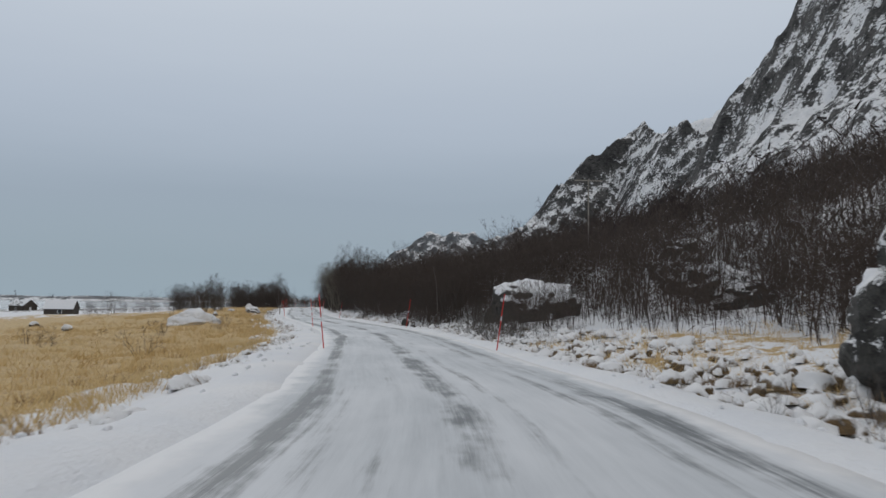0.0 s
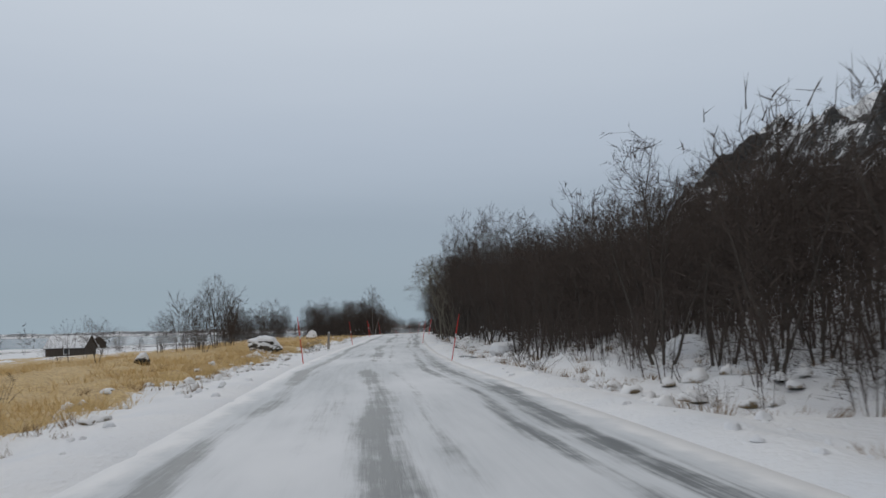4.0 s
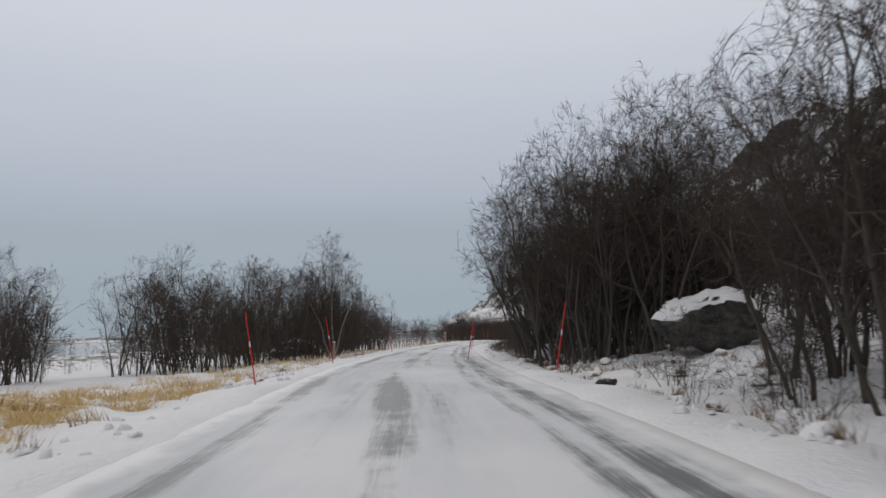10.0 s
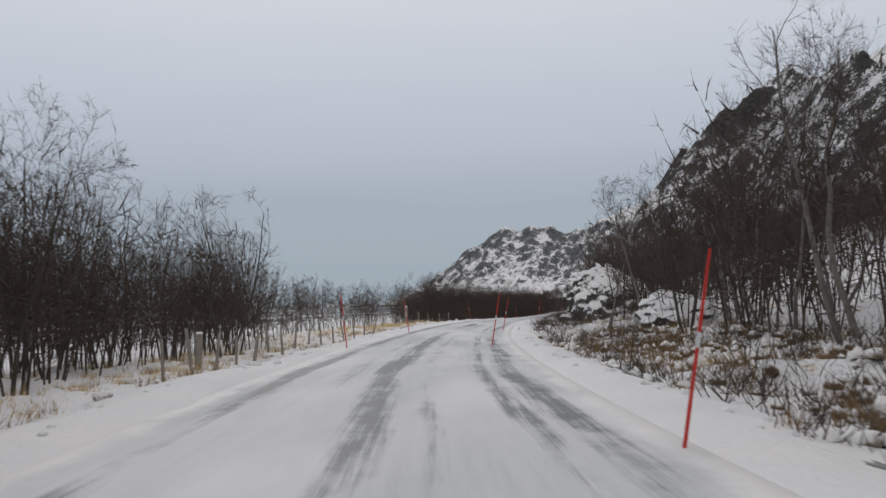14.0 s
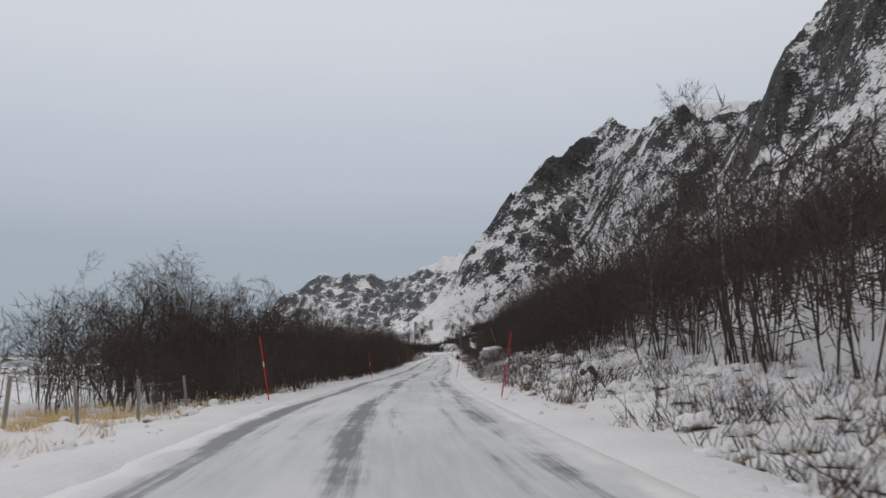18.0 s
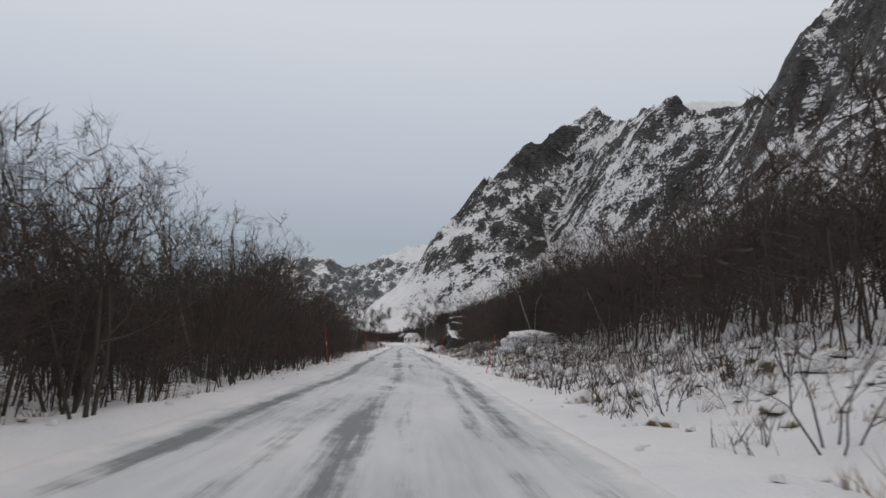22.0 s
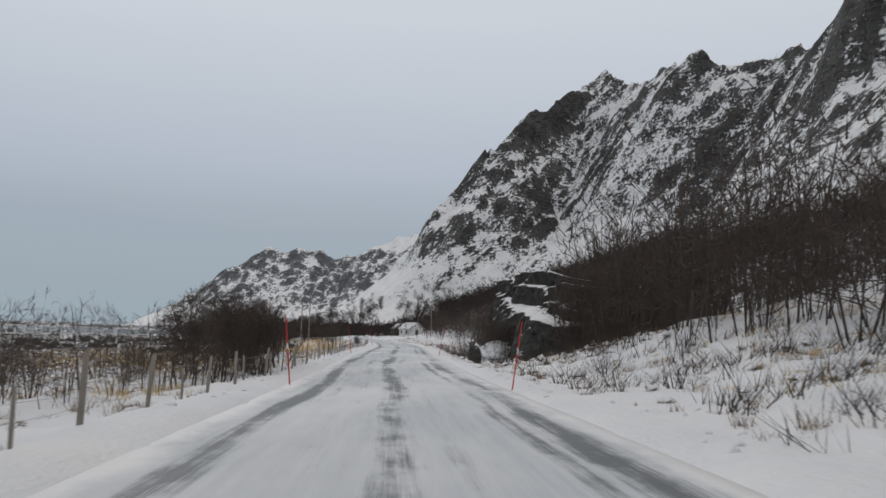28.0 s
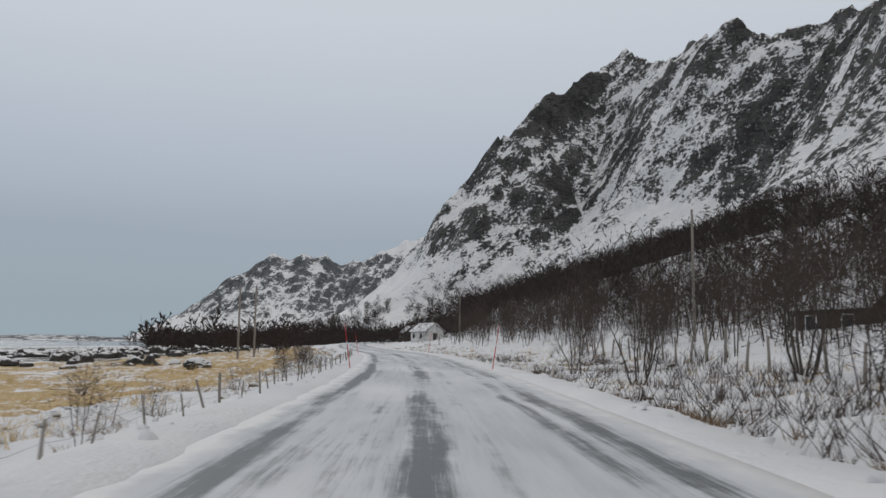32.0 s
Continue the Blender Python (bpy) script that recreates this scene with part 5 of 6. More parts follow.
boulder("boulder", "great dark lichened boulder with snow in its cracks", 14.6, 9.55, (5.0, 5.0, 4.8), 3, .3, 20, material=M_LICHEN, level=.55)
boulder("boulder", "huge dark boulder with a snow-covered top among birches", 60.2, 13.8, (9.6, 8.4, 9.4), 5, .5, 35, -.7, facets=8, level=.62, rough=.6, material=M_STONE)
for s, d, k in ((53, 10.6, .5), (55, 9.6, .42), (56.5, 11.2, .5), (51.5, 11.6, .55), (58, 9.4, .4)):
    plant(S, s, d, k, "young birches before the boulder")
for s, d, size, seed in ((60, 27, (7, 6, 4.6), 8), (70, 32, (7, 6, 5.5), 9), (52, 24, (6, 6, 4.2), 10), (46, 22, (5, 5, 3.6), 12)):
    boulder("rock_outcrop", "snow-draped dark rock outcrop among bare birches", s, d, size, seed, .4, seed * 40, category="rock", level=.5, material=M_SPECKLED)
boulder("standing_stone", "dark upright stone in the verge snow", 72.3, 5.9, (.75, .6, 1.15), 14, .2, 10, cap=.05)
boulder("boulder", "dark stone half buried in the verge snow", 71.6, 6.5, (.8, .7, .8), 15, .25, 60, cap=.05)
for s, d, size, seed in ((90.5, 9.7, (1.6, 1.3, 1.2), 16), (116.5, 8.4, (2.2, 1.8, 1.8), 17), (108.5, 6.6, (1.9, 1.5, .9), 18), (110.5, 7.4, (1.5, 1.3, .8), 19), (104.5, 7.6, (1.4, 1.0, .9), 20),
                         (206, 6.4, (2.2, 1.6, 1.3), 24)):
    boulder("boulder", "boulder almost covered with snow on the verge", s, d, size, seed, .5, seed * 33, level=.0, material=M_MOUND, rough=.4)
for s, d, k in ((185.4, 4.75, 22), (164.0, 5.0, 23)):
    boulder("boulder", "small black stone lying bare in the verge snow", s, d, (.55, .45, .36), k, .12, k * 40, material=M_STONE, level=3.0, rough=.6)
boulder("boulder", "broad dark boulder under a thick cap of snow", 194.3, 10.4, (4.6, 3.4, 2.5), 21, .12, 30, .25, cap=.16, level=.45)
boulder("rock_outcrop", "dark broken rock with blown snow beside the bend", 288, 10.2, (6.2, 6.2, 6.6), 25, .42, 15, category="rock", level=2.0, material=M_SPECKLED)
boulder("rock_outcrop", "long snow-covered rock hump above the verge", 268, 11.5, (4.0, 7.0, 2.8), 26, .3, -5, cap=.08, category="rock", level=.6, material=M_SNOWROCK, rough=.7)
boulder("rock_outcrop", "tall dark rock face with blown snow close to the road", 298.2, 11.3, (9.4, 9.4, 8.2), 27, .42, 40, category="rock", facets=9, level=.75, material=M_SPECKLED)
boulder("boulder", "dark boulder at the foot of the rock face", 296.3, 7.2, (1.5, 1.2, 1.2), 28, .38, 15)
boulder("boulder", "brown stone lying in the verge snow", 322.5, 7.3, (.9, .75, .6), 29, .2, 75)
boulder("boulder", "dark stone with a thick round cap of snow", 340, 9.0, (1.3, 1.1, .9), 30, .2, 5, cap=.18)
for s, d, size, seed in ((330, 13, (2.4, 1.8, 1.5), 31), (352, 12.2, (1.9, 1.6, 1.2), 32), (358, 14.5, (2.6, 2.2, 1.6), 33), (372, 12.6, (1.7, 1.5, 1.0), 34), (310, 12.5, (2.6, 2.0, 1.6), 35)):
    boulder("boulder", "boulder half buried in snow among shrubs", s, d, size, seed, .48, seed * 21, cap=.08, level=.5, material=M_SNOWROCK)
boulder("snow_mound", "speckled mound of snow over stones beside the road", 417.8, 9.8, (6.8, 5.8, 2.5), 36, .5, 10, cap=.03, level=2.0, category="mound", material=M_MOUND, rough=.5)


def build_crag():
    """A dark rock wall beside the road: two blocks parted by a snowy chute, stepped by slanting ledges."""
    u, v = np.meshgrid(np.linspace(495, 528, 200), np.r_[np.linspace(0, 1, 90), 1 + np.linspace(.02, 1, 26) ** 1.5], indexing="ij")
    top = np.interp(u, (495, 497, 499, 501, 504, 506, 507.5, 509, 511, 516, 522, 525, 528), (1.5, 3.0, 4.6, 5.4, 5.6, 5.0, 5.7, 6.5, 7.0, 7.2, 7.1, 6.7, 4.0)) + .8 * (fbm(u * .5, 0 * u, 3) - .5)
    h = np.clip(v, 0, 1) * (top + 1.4) - 1.4
    chute = np.exp(-((u - 506.6 - .12 * h) / 1.1) ** 2)
    far = smooth(u, 506.3, 507.2)
    shelf = np.interp(u, (507, 509, 514, 521, 525), (3.3, 3.7, 4.3, 5.3, 5.6)) * far + np.interp(u, (496, 502, 503.6, 506), (2.0, 2.6, 3.2, 4.0)) * (1 - far) + .5 * (fbm(u * .7 + 3, 0 * u, 3) - .5)
    brow = top - 1.5 + .09 * (u - 505) + 1.2 * (fbm(u * .4 + 9, 0 * u, 2) - .5)
    wave = 1.3 * (fbm(u * .35, h * .35 + 5, 3) - .5)
    d = 7.9 + .14 * h + wave + (np.interp(u, (500, 506, 508, 513, 518, 524), (1.1, 1.3, 1.6, 1.3, .5, .4)) * smooth(h, shelf, shelf + .35) + .5 * smooth(h, brow, brow + .25)) * np.interp(fbm(u * .3 + 31, 0 * u, 2), (.3, .6), (.5, 1.25))
    d = d + chute * (1.1 * (h + 1.4) + .2) + 9 * np.clip((503.6 - u) / 4.5, 0, 1) ** 2 + 9 * np.clip((u - 524.5) / 3.5, 0, 1) ** 2
    d = d + 1.2 * (fbm(u * .9 + h * .3, h * .22 - u * .1, 3, True) - .5) + .4 * (fbm(u * 2.3, h * 1.2 + u * .6, 3, True) - .5)
    back = np.clip(v - 1, 0, 1)
    d = d + back * 26
    z = road_at(u)[2] + h - back * (top + 2.5) + np.where(v > 1, 1.2 * (fbm(u * .3, back * 6, 3) - .5), 0)
    s = u + 1.0 * (fbm(h * .8, u * .8, 3) - .5)
    xy = lay(s, d)
    ob = mesh_object("rock_outcrop", np.concatenate([xy, z[..., None]], -1).reshape(-1, 3), grid_faces(*u.shape)[:, ::-1], M_CRAG)
    return tagged(ob, "massive dark crag beside the road with slanting snow ledges", "rock")


build_crag()
boulder("standing_stone", "narrow dark upright stone before the crag", 504.4, 5.5, (1.15, 1.05, 3.1), 40, .3, 25, cap=.06)
boulder("snow_mound", "smooth snowdrift leaning against the crag", 509.5, 7.4, (3.8, 5.6, 2.5), 41, .42, 0, cap=.05, level=.9, category="mound", material=M_CAP, rough=.1)
boulder("boulder", "large round boulder covered with snow in straw grass", 75.8, -12.4, (4.8, 3.4, 2.3), 42, .35, 0, cap=.08, level=.2, material=M_CAP, rough=.1)
boulder("boulder", "snow-covered boulder at the edge of the field", 119, -7.6, (2.6, 2.2, 1.6), 43, .25, 0, cap=.06, level=.3, material=M_SNOWROCK)
boulder("boulder", "broad dark boulder under flat snow behind roadside birches", 243.5, -13.4, (6.4, 4.6, 3.4), 48, .3, 25, cap=.16, level=.45)
boulder("boulder", "pale boulder with snow standing in straw", 170.8, -11.0, (1.7, 1.4, 1.4), 44, .2, 15, cap=.06, level=.8, material=M_SNOWROCK)
boulder("snow_mound", "white snow-covered hump beside the fence", 504.5, -7.6, (4.2, 3.2, 1.4), 46, .35, 15, -.4, cap=.05, level=.9, category="mound", material=M_CAP, rough=.1)
boulder("boulder", "dark flat rock in the straw field", 575.7, -15.6, (2.6, 2.0, 1.1), 47, .25, 20)
for k, (s, d) in enumerate(((30, -30), (48, -26), (24, -20), (60, -34), (82, -24), (96, -30), (108, -12), (140, -12), (158, -16), (606, -26), (590, -20))):
    boulder("boulder", "small snow-capped stone in the field", s, d, (1.3 + .1 * (k % 4), 1.0, .8), 60 + k, .25, k * 50, cap=.1, level=.3)


# ---- tussocks under snow, stones on the shore ----
def lumps(name, label, spots, material, size, seed, category, tall=1.0):
    """Many low uneven domes, joined."""
    rng = np.random.RandomState(seed)
    bm = bmesh.new()
    bmesh.ops.create_icosphere(bm, subdivisions=2, radius=1.0)
    bmesh.ops.delete(bm, geom=[v for v in bm.verts if v.co.z < -.4], context="VERTS")
    bm.verts.index_update()
    unit = np.array([v.co[:] for v in bm.verts])
    tris = np.array([[v.index for v in f.verts] for f in bm.faces])
    bm.free()
    pieces = []
    for x, y, z in spots:
        k = rng.uniform(*size) * rng.uniform(.6, 1.0)
        a = rng.uniform(0, 6.28)
        ph = rng.uniform(0, 99)
        bulge = .3 + 1.4 * fbm(unit[:, 0] * 2.3 + ph + unit[:, 2], unit[:, 1] * 2.3 + ph - unit[:, 2], 3)
        v = unit * bulge[:, None] * k * np.array([1, rng.uniform(.6, 1), rng.uniform(.6, 1.0) * tall])
        pieces.append((np.stack([v[:, 0] * math.cos(a) - v[:, 1] * math.sin(a) + x, v[:, 0] * math.sin(a) + v[:, 1] * math.cos(a) + y, v[:, 2] + z], -1), tris))
    return tagged(mesh_object(name, *join(pieces), material, smooth=True), label, category, kind="stuff")


lumps("snowy_tussock", "low grass tussocks buried under lumps of snow", patchy(scatter(3000, 60, 640, 4.7, 11, 31, 1.1), .35, .48), M_SNOWTUFT, (.10, .36), 31, "tussock")
lumps("brook_stone", "snow-capped stones along the brook", scatter(34, 118, 130, 4.6, 6.4, 63), M_SNOWROCK, (.10, .26), 45, "stones")
lumps("snowy_tussock", "brown tussocks under snow at the foot of the bank", scatter(320, 232, 268, 5.8, 10.5, 32), M_TUSSOCK, (.09, .22), 32, "tussock", 1.6)
lumps("snowy_tussock", "brown tussocks under snow below the great boulder", scatter(150, 8, 34, 5.4, 9.0, 33), M_TUSSOCK, (.16, .36), 33, "tussock", 1.4)
lumps("snowy_tussock", "tussocks under thick snow on the verge before the boulder", scatter(620, -2, 64, 4.7, 10.5, 46), M_SNOWTUFT, (.14, .42), 44, "tussock")
lumps("snowy_tussock", "straw tussocks under lumps of snow along the field", patchy(scatter(1300, 2, 200, -4.9, -7.6, 34, 1.3), .35, .50), M_SNOWTUFT, (.10, .28), 34, "tussock")
lumps("snowy_tussock", "straw tussocks under snow beside the fences", patchy(scatter(900, 200, 620, -4.9, -8, 35), .35, .47), M_SNOWTUFT, (.10, .28), 35, "tussock")
lumps("snow_lump", "lumps of crusted snow thrown up along the road", patchy(np.concatenate([scatter(1500, 2, 620, 3.7, 5.6, 36), scatter(1500, 2, 620, -3.7, -5.6, 37)]), .5, .45), M_CAP, (.04, .13), 36, "snow")
lumps("snow_lump", "rounded lumps of snow among the shrubs on the bank", scatter(170, 305, 442, 6.6, 12, 40), M_MOUND, (.2, .55), 40, "snow")
lumps("bank_stone", "small dark stones half buried in the snowy bank", patchy(scatter(260, 400, 446, 6.2, 12, 71), .3, .40), M_BOULDER, (.07, .24), 46, "stones")
lumps("shore_stone", "dark stones and weed on the shore", patchy(np.concatenate([scatter(420, 535, 760, -22, -75, 38), scatter(260, 20, 200, -60, -110, 39)]), .06, .45), M_STONE, (.5, 1.6), 38, "stones")


# ---- snow poles ----
def rod(r0, r1, z0, z1, sides=8, at=(0, 0)):
    bm = bmesh.new()
    lo = [bm.verts.new((at[0] + r0 * math.cos(2 * math.pi * k / sides), at[1] + r0 * math.sin(2 * math.pi * k / sides), z0)) for k in range(sides)]
    hi = [bm.verts.new((at[0] + r1 * math.cos(2 * math.pi * k / sides), at[1] + r1 * math.sin(2 * math.pi * k / sides), z1)) for k in range(sides)]
    for k in range(sides):
        bm.faces.new((lo[k], lo[(k + 1) % sides], hi[(k + 1) % sides], hi[k]))
    bm.faces.new(hi)
    bm.faces.new(lo[::-1])
    return bm


def snow_pole():
    ob = empty("snow_pole", Matrix.Translation((0, 0, -400)))
    part("lower_shaft", rod(.022, .020, -.4, 1.12), M_RED, ob)
    part("reflector_band", rod(.024, .024, 1.12, 1.28), M_BAND, ob, "pale reflective band")
    part("upper_shaft", rod(.020, .014, 1.28, 2.14), M_RED, ob)
    return tagged(ob, "thin red snow pole with a pale band, leaning at the roadside", "snow pole", "snow poles along the road")


POLE = snow_pole()
POLES = [(30.6, -3.05), (30.4, 3.4), (61.2, -3.2), (60.2, 3.6), (102.5, -3.35), (101.3, 3.2), (139.3, -3.35), (138.7, 2.95), (168.9, -3.5), (171.0, 4.0), (190.0, -4.6), (190.4, 4.4),
         (203.4, -3.9), (205.2, 2.35), (234.6, -3.6), (235.5, 3.1), (258.3, -3.2), (258.3, 2.3), (275.5, -2.7), (277.0, 2.8), (320.4, -3.9), (319.8, 3.8), (359.9, -3.45), (361.0, 3.45),
         (403.2, -4.2), (401.8, 4.5), (438.0, -3.5), (438.0, 3.6), (472.0, -3.2), (473.3, 3.5), (512.4, -3.5), (513.2, 3.45), (552.0, -3.4), (552.0, 3.4), (592.0, -3.4), (592.0, 3.4)]
for s, d in POLES:
    x, y, z = surface(np.array(s), np.array(d))
    turn = math.degrees(math.atan2(-np.interp(s, STATION, RUN[:, 0]), np.interp(s, STATION, RUN[:, 1])))
    lean = (-7.5 if d < 0 else 8.5) + rnd.uniform(-2, 2)
    copy_thing(POLE, Matrix.Translation((x, y, z)) @ Matrix.Rotation(radians(turn), 4, "Z") @ Matrix.Rotation(radians(lean), 4, "Y") @ Matrix.Rotation(radians(rnd.uniform(-2.5, 2.5)), 4, "X"))


# ---- fences and posts ----
def post_mesh(h, r, seed):
    rng = random.Random(seed)
    bm = rod(r * 1.05, r * .9, -.35, h, 7)
    for v in bm.verts:
        v.co.x += rng.uniform(-.2, .2) * r
        v.co.y += rng.uniform(-.2, .2) * r
        if v.co.z > 0:
            v.co.z += rng.uniform(-.03, .02)
    me = bpy.data.meshes.new("post")
    bm.to_mesh(me)
    bm.free()
    me.materials.append(M_POST)
    return me


POSTS = [post_mesh(h, r, k) for k, (h, r) in enumerate(((1.05, .045), (1.2, .05), (.95, .04), (1.12, .055)))]


def fence(label, rows, wires=3, tilt=7, size=1.0):
    """Round posts along rows of station and offset, strung with sagging wires."""
    ob = empty("wire_fence", Matrix.Identity(4))
    tops = []
    for s, d in rows:
        x, y, z = surface(np.array(float(s)), np.array(float(d)))
        p = new("post", rnd.choice(POSTS))
        p.parent = ob
        p.matrix_world = pose(x, y, z, rnd.gauss(0, tilt * .6), rnd.gauss(0, tilt * .6), rnd.uniform(0, 360)) @ Matrix.Scale(size * rnd.uniform(.9, 1.12), 4)
        tops.append((x, y, z))
    for k in range(wires):
        segs = []
        for (ax, ay, az), (bx, by, bz) in zip(tops[:-1], tops[1:]):
            h = size * (.35 + .28 * k)
            mx, my, mz = (ax + bx) / 2, (ay + by) / 2, (az + bz) / 2 - .03
            segs += [(ax, ay, az + h, mx, my, mz + h, .003, .003), (mx, my, mz + h, bx, by, bz + h, .003, .003)]
        mesh_object("wire", *tubes(segs), M_WIRE, ob)
    return tagged(ob, label, "fence")


fence("old leaning wire fence with grey wooden posts beside the bend", [(s, -6.0 + .9 * max(0, (s - 262) / 14)) for s in np.arange(247, 277, 2.1)], 3, 9)
fence("old wire fence with grey wooden posts before the thicket", [(300 + 2.3 * k, -11.8 + .72 * k) for k in range(9)], 3, 6)
fence("leaning wire fence with thin grey posts along the road", [(s, -4.55 - .12 * math.sin(s)) for s in np.arange(452, 498, 2.6)], 3, 8, .75)
fence("leaning wire fence with thin grey posts along the straw field", [(s, -4.3 - .1 * math.sin(s)) for s in np.arange(503, 588, 1.55)], 3, 10, .44)
fence("wire fence with thin grey posts under the alders", [(s, 11.6 + .02 * (s - 530)) for s in np.arange(529, 575, 2.0)], 3, 8, 1.1)
fence("old wire fence with grey posts on the snowy bank", [(132 + 1.5 * k, 8.8 + .1 * k) for k in range(11)], 3, 6, 1.05)


def lone_post(s, d, h, r, label, lean=(0, 0)):
    x, y, z = surface(np.array(float(s)), np.array(float(d)))
    bm = rod(r, r * .94, -.3, h, 9)
    bmesh.ops.bevel(bm, geom=[e for e in bm.edges if e.verts[0].co.z > h - .01 and e.verts[1].co.z > h - .01], offset=r * .25, segments=2, affect="EDGES")
    ob = part("wooden_post", bm, M_POST)
    ob.matrix_world = pose(x, y, z, lean[0], lean[1], rnd.uniform(0, 90))
    cap = bmesh.new()
    bmesh.ops.create_uvsphere(cap, u_segments=10, v_segments=5, radius=r * .98)
    for v in cap.verts:
        v.co.z = v.co.z * .45 + h
    part("snow_cap", cap, M_CAP, ob, "lying snow")
    return tagged(ob, label, "post")


lone_post(122.9, -3.9, 1.25, .085, "thick weathered grey wooden gate post at the field's edge", (0, 2))
lone_post(313.5, -9.9, 2.2, .17, "tall thick pale weathered wooden post by the fence", (0, -1))
lone_post(222, -6.6, 1.3, .10, "short grey wooden post in the verge snow", (2, 2))
lone_post(252, -6.8, 1.1, .11, "short grey wooden post by the fence", (0, 3))


# ---- utility poles ----
def utility_pole(s, d, h, label, cross=True, r=.12):
    x, y, z = surface(np.array(float(s)), np.array(float(d)))
    ob = empty("utility_pole", pose(x, y, z, 0, 0, 12))
    part("mast", rod(r, r * .7, -.5, h, 10), M_POST, ob)
    if cross:
        bar = bmesh.new()
        bmesh.ops.create_cube(bar, size=1, matrix=Matrix.Translation((0, 0, h - .25)) @ Matrix.Diagonal((4.2, .15, .16, 1)))
        bmesh.ops.bevel(bar, geom=bar.edges[:], offset=.012, segments=1, affect="EDGES")
        arm = part("crossarm", bar, M_POST, ob)
        for off in (-1.95, 0, 1.95):
            part("insulator", rod(.07, .05, h - .17, h + .2, 8, (off, 0)), M_GLASS, arm)
    return tagged(ob, label, "utility pole")


utility_pole(112.5, 40.3, 12.9, "wooden power-line pole with a crossarm above the wood")
utility_pole(60, 70, 11, "wooden power-line pole with a crossarm above the wood")
utility_pole(569, 20, 9.6, "slim wooden utility pole beside the road", False)
utility_pole(640, 16, 8.2, "slim wooden utility pole beside the road", False)
utility_pole(598, -15, 7.6, "slim wooden utility pole by the straw field", False)
utility_pole(601, -13.5, 7.6, "slim wooden utility pole by the straw field", False)


# ---- houses ----
def house(s, d, size, height, pitch, label, wall_material, turn, dz=0.0, windows=2):
    """A small gabled house: boarded walls, snow-laid roof, door and windows."""
    x, y, z = surface(np.array(float(s)), np.array(float(d)))
    w, l = size
    ob = empty("house", pose(x, y, z - .15 + dz, 0, 0, turn))
    bm = bmesh.new()
    top = height + pitch
    pts = [(-w / 2, -l / 2, -.4), (w / 2, -l / 2, -.4), (w / 2, -l / 2, height), (0, -l / 2, top), (-w / 2, -l / 2, height)]
    a = [bm.verts.new(p) for p in pts]
    b = [bm.verts.new((p[0], -p[1], p[2])) for p in pts]
    bm.faces.new(a)
    bm.faces.new(b[::-1])
    for k in (0, 1, 4):
        j = (k + 1) % 5
        bm.faces.new((a[j], a[k], b[k], b[j]))
    bmesh.ops.recalc_face_normals(bm, faces=bm.faces)
    part("wall", bm, wall_material, ob)
    slope = math.hypot(w / 2, pitch) + .35
    tilt = math.atan2(pitch, w / 2)
    for side in (-1, 1):
        for nm, mt, thick, lift in (("roof", M_BARN, .10, .07), ("roof_snow", M_CAP, .16, .205)):
            r = bmesh.new()
            bmesh.ops.create_cube(r, size=1, matrix=Matrix.Diagonal((slope, l + .5, thick, 1)))
            bmesh.ops.bevel(r, geom=r.edges[:], offset=thick * .3, segments=2, affect="EDGES")
            m = Matrix.Translation((0, 0, top)) @ Matrix.Rotation(side * tilt, 4, "Y") @ Matrix.Translation((side * slope / 2, 0, lift))
            bmesh.ops.transform(r, matrix=m, verts=r.verts)
            part(nm, r, mt, ob, "lying snow" if nm == "roof_snow" else "")
    for k in range(windows):
        yy = (k + .5) / windows * l - l / 2 + .3
        for side in (-1, 1):
            fr = bmesh.new()
            bmesh.ops.create_cube(fr, size=1, matrix=Matrix.Translation((side * (w / 2 + .015), yy, height * .58)) @ Matrix.Diagonal((.07, 1.0, 1.1, 1)))
            win = part("window", fr, M_WHITE, ob)
            gl = bmesh.new()
            bmesh.ops.create_cube(gl, size=1, matrix=Matrix.Translation((side * (w / 2 + .045), yy, height * .58)) @ Matrix.Diagonal((.03, .82, .92, 1)))
            part("pane", gl, M_GLASS, win)
    dr = bmesh.new()
    bmesh.ops.create_cube(dr, size=1, matrix=Matrix.Translation((0, -l / 2 - .02, 1.0)) @ Matrix.Diagonal((.95, .08, 2.05, 1)))
    part("door", dr, M_WHITE if wall_material is M_BARN else M_BARN, ob)
    return tagged(ob, label, "house")


house(205, -57, (4.8, 6.5), 1.3, 1.9, "small dark boathouse with a snow-white gabled roof near the shore", M_BARN, -75, .5, windows=1)
house(562.5, 28.2, (4.6, 6.0), 2.2, 1.8, "small dark cabin with a snow-laid roof behind alders", M_BARN, 15, -1.3)
house(690, 16, (4.6, 6), 2.3, 1.7, "small white house with a snowy roof far down the road", M_WHITE, 30)
house(760, 14, (6, 8), 2.6, 2.0, "dark house with a snowy roof far down the road", M_BARN, 10)
house(320, -130, (6, 9), 2.6, 2.2, "dark boathouse with a snowy roof by the sea", M_BARN, 70, windows=1)


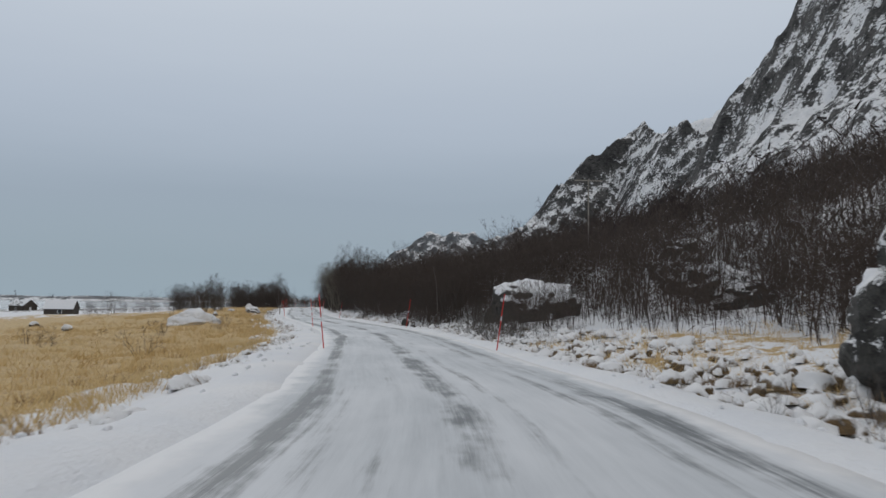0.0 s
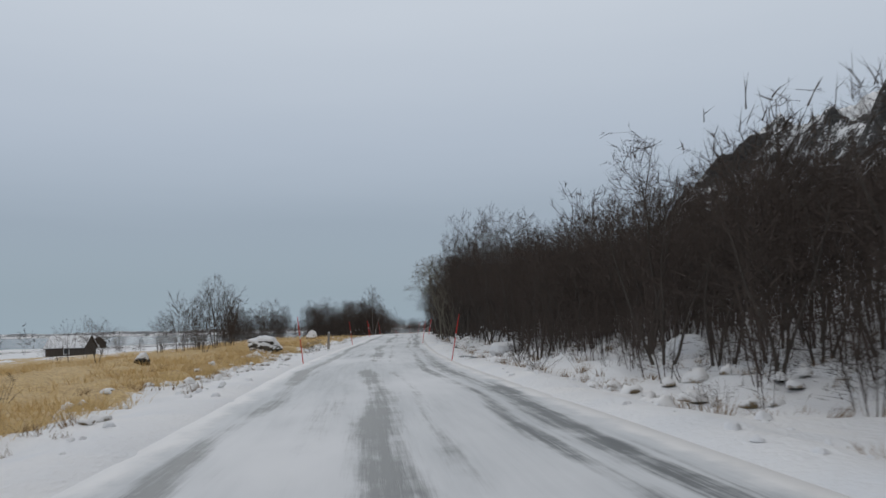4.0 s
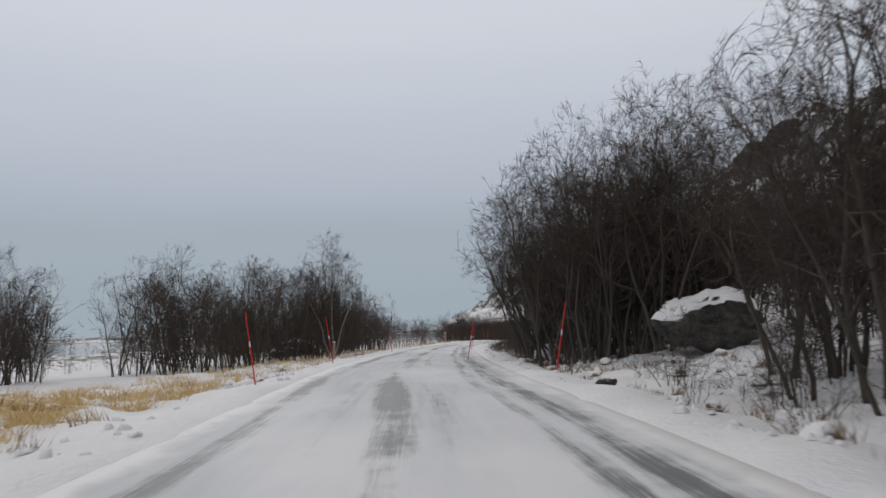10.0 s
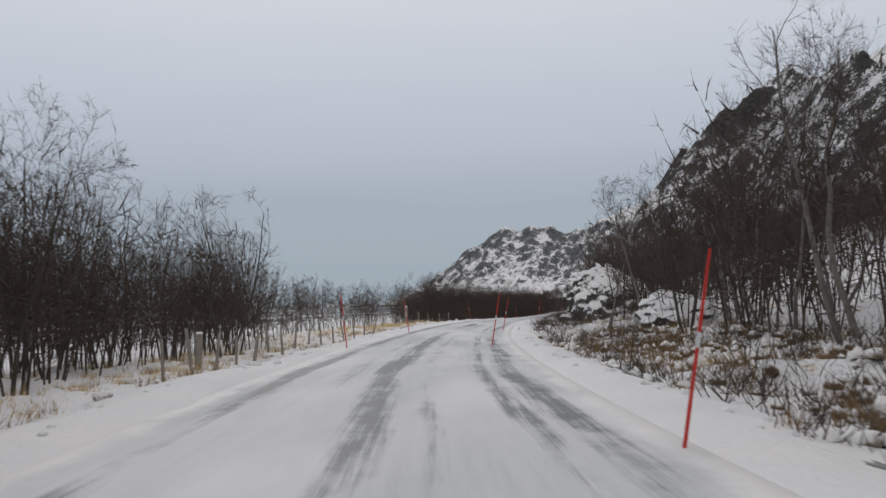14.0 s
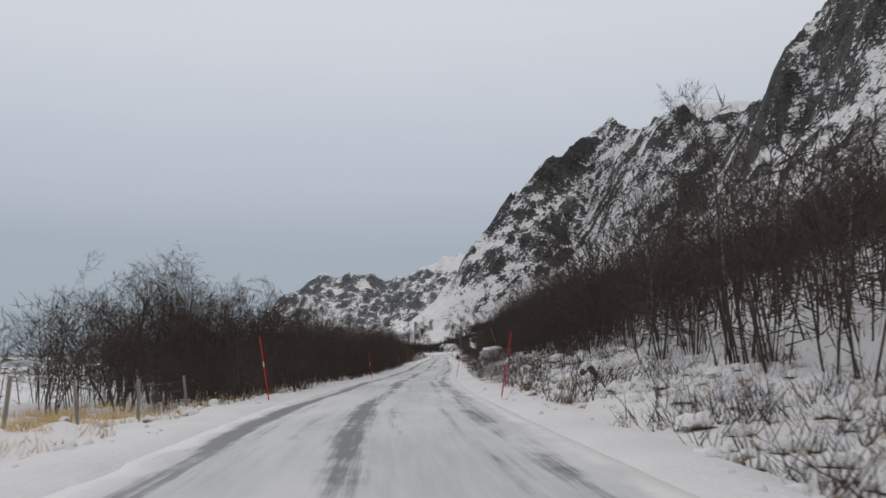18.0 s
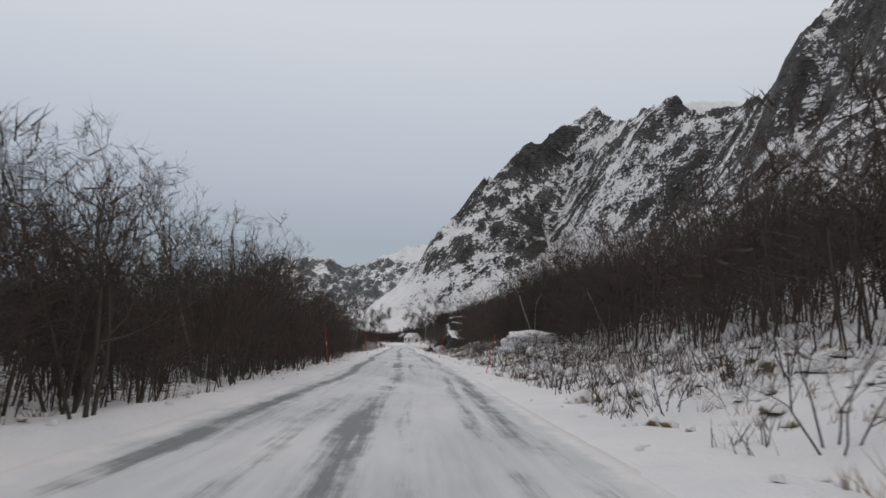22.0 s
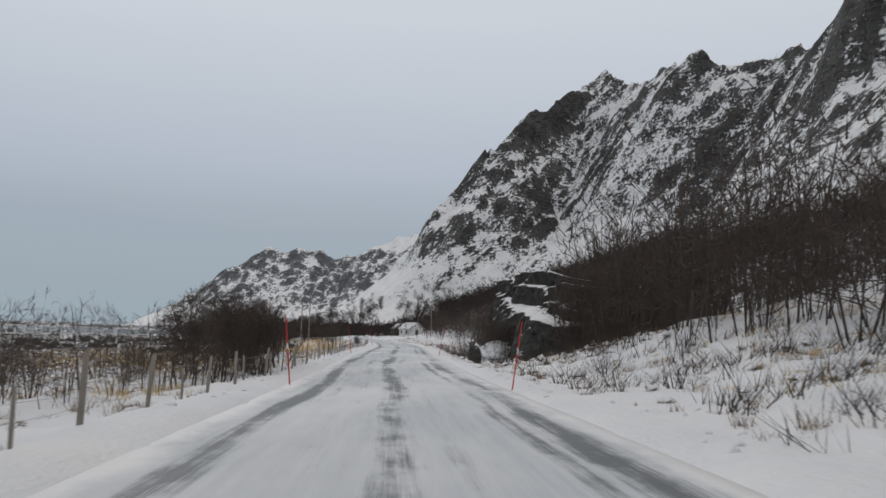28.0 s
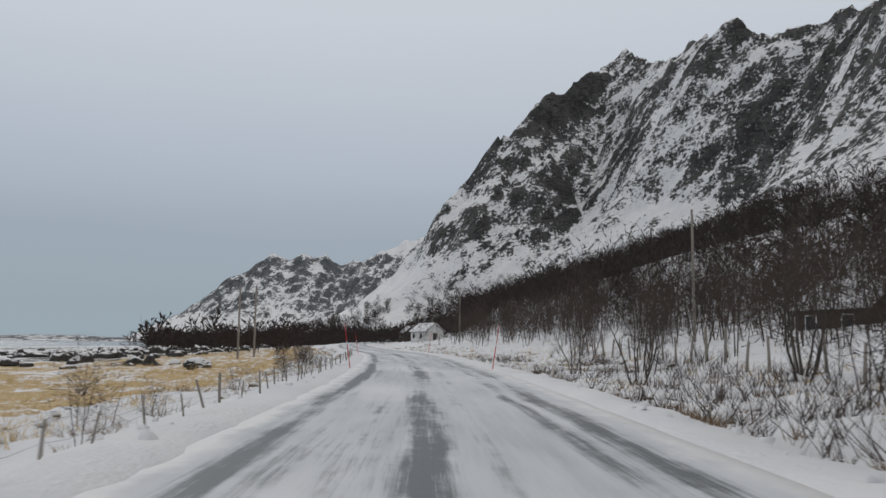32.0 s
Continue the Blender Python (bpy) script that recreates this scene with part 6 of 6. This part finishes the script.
# ---- frozen meltwater on the verge ----
def ice_patch(s, d, size, seed, material=M_ICE, name="ice_patch", label="grey frozen meltwater lying on the verge snow", category="ice"):
    bm = bmesh.new()
    n, rings = 26, 3
    radius = [1 + .35 * noise.noise(Vector((math.cos(2 * math.pi * k / n) * 1.3 + seed, math.sin(2 * math.pi * k / n) * 1.3, 0))) for k in range(n)]
    xs = [(math.cos(2 * math.pi * k / n) * radius[k] * size[0], math.sin(2 * math.pi * k / n) * radius[k] * size[1]) for k in range(n)]
    loops = []
    for j in range(1, rings + 1):
        loop = []
        for px, py in xs:
            ss, dd = s + py * j / rings, d + px * j / rings
            x, y, z = surface(np.array(ss), np.array(dd))
            loop.append(bm.verts.new((x, y, z + .03 - (.06 if j == rings else 0))))
        loops.append(loop)
    x, y, z = surface(np.array(float(s)), np.array(float(d)))
    hub = bm.verts.new((x, y, z + .03))
    for k in range(n):
        bm.faces.new((hub, loops[0][k], loops[0][(k + 1) % n]))
        for a, b in zip(loops[:-1], loops[1:]):
            bm.faces.new((a[k], b[k], b[(k + 1) % n], a[(k + 1) % n]))
    bmesh.ops.recalc_face_normals(bm, faces=bm.faces)
    for f in bm.faces:
        f.smooth = True
        if f.normal.z < 0:
            f.normal_flip()
    return tagged(part(name, bm, material), label, category, kind="structure")


ice_patch(103.9, 4.15, (.55, 1.3), 1)
ice_patch(208.5, 5.3, (.35, 2.2), 2)
ice_patch(225.6, 4.15, (.16, 3.2), 3)
ice_patch(219.6, 3.85, (.14, 1.6), 9)
ice_patch(233, 4.9, (.4, 3.0), 10)
ice_patch(246, 5.0, (.5, 3.2), 4)
ice_patch(291.0, 4.8, (.45, 3.0), 5)
ice_patch(296.5, 5.2, (.4, 2.6), 6)
for s, d, size, seed in ((120.4, 5.2, (.34, 1.3), 11), (122.2, 4.9, (.22, 1.2), 12), (124.2, 5.0, (.16, 1.3), 13), (121.4, 6.0, (.28, 1.0), 14), (128.6, 5.1, (.18, .9), 15)):
    ice_patch(s, d, size, seed, M_WATER, "brook", "black open water of a small brook between snowy stones", "brook")

# the trees and the pole from which the others were copied
for src in [t for kind in TREES.values() for t in kind] + [POLE]:
    for child in list(src.children_recursive):
        bpy.data.objects.remove(child)
    bpy.data.objects.remove(src)
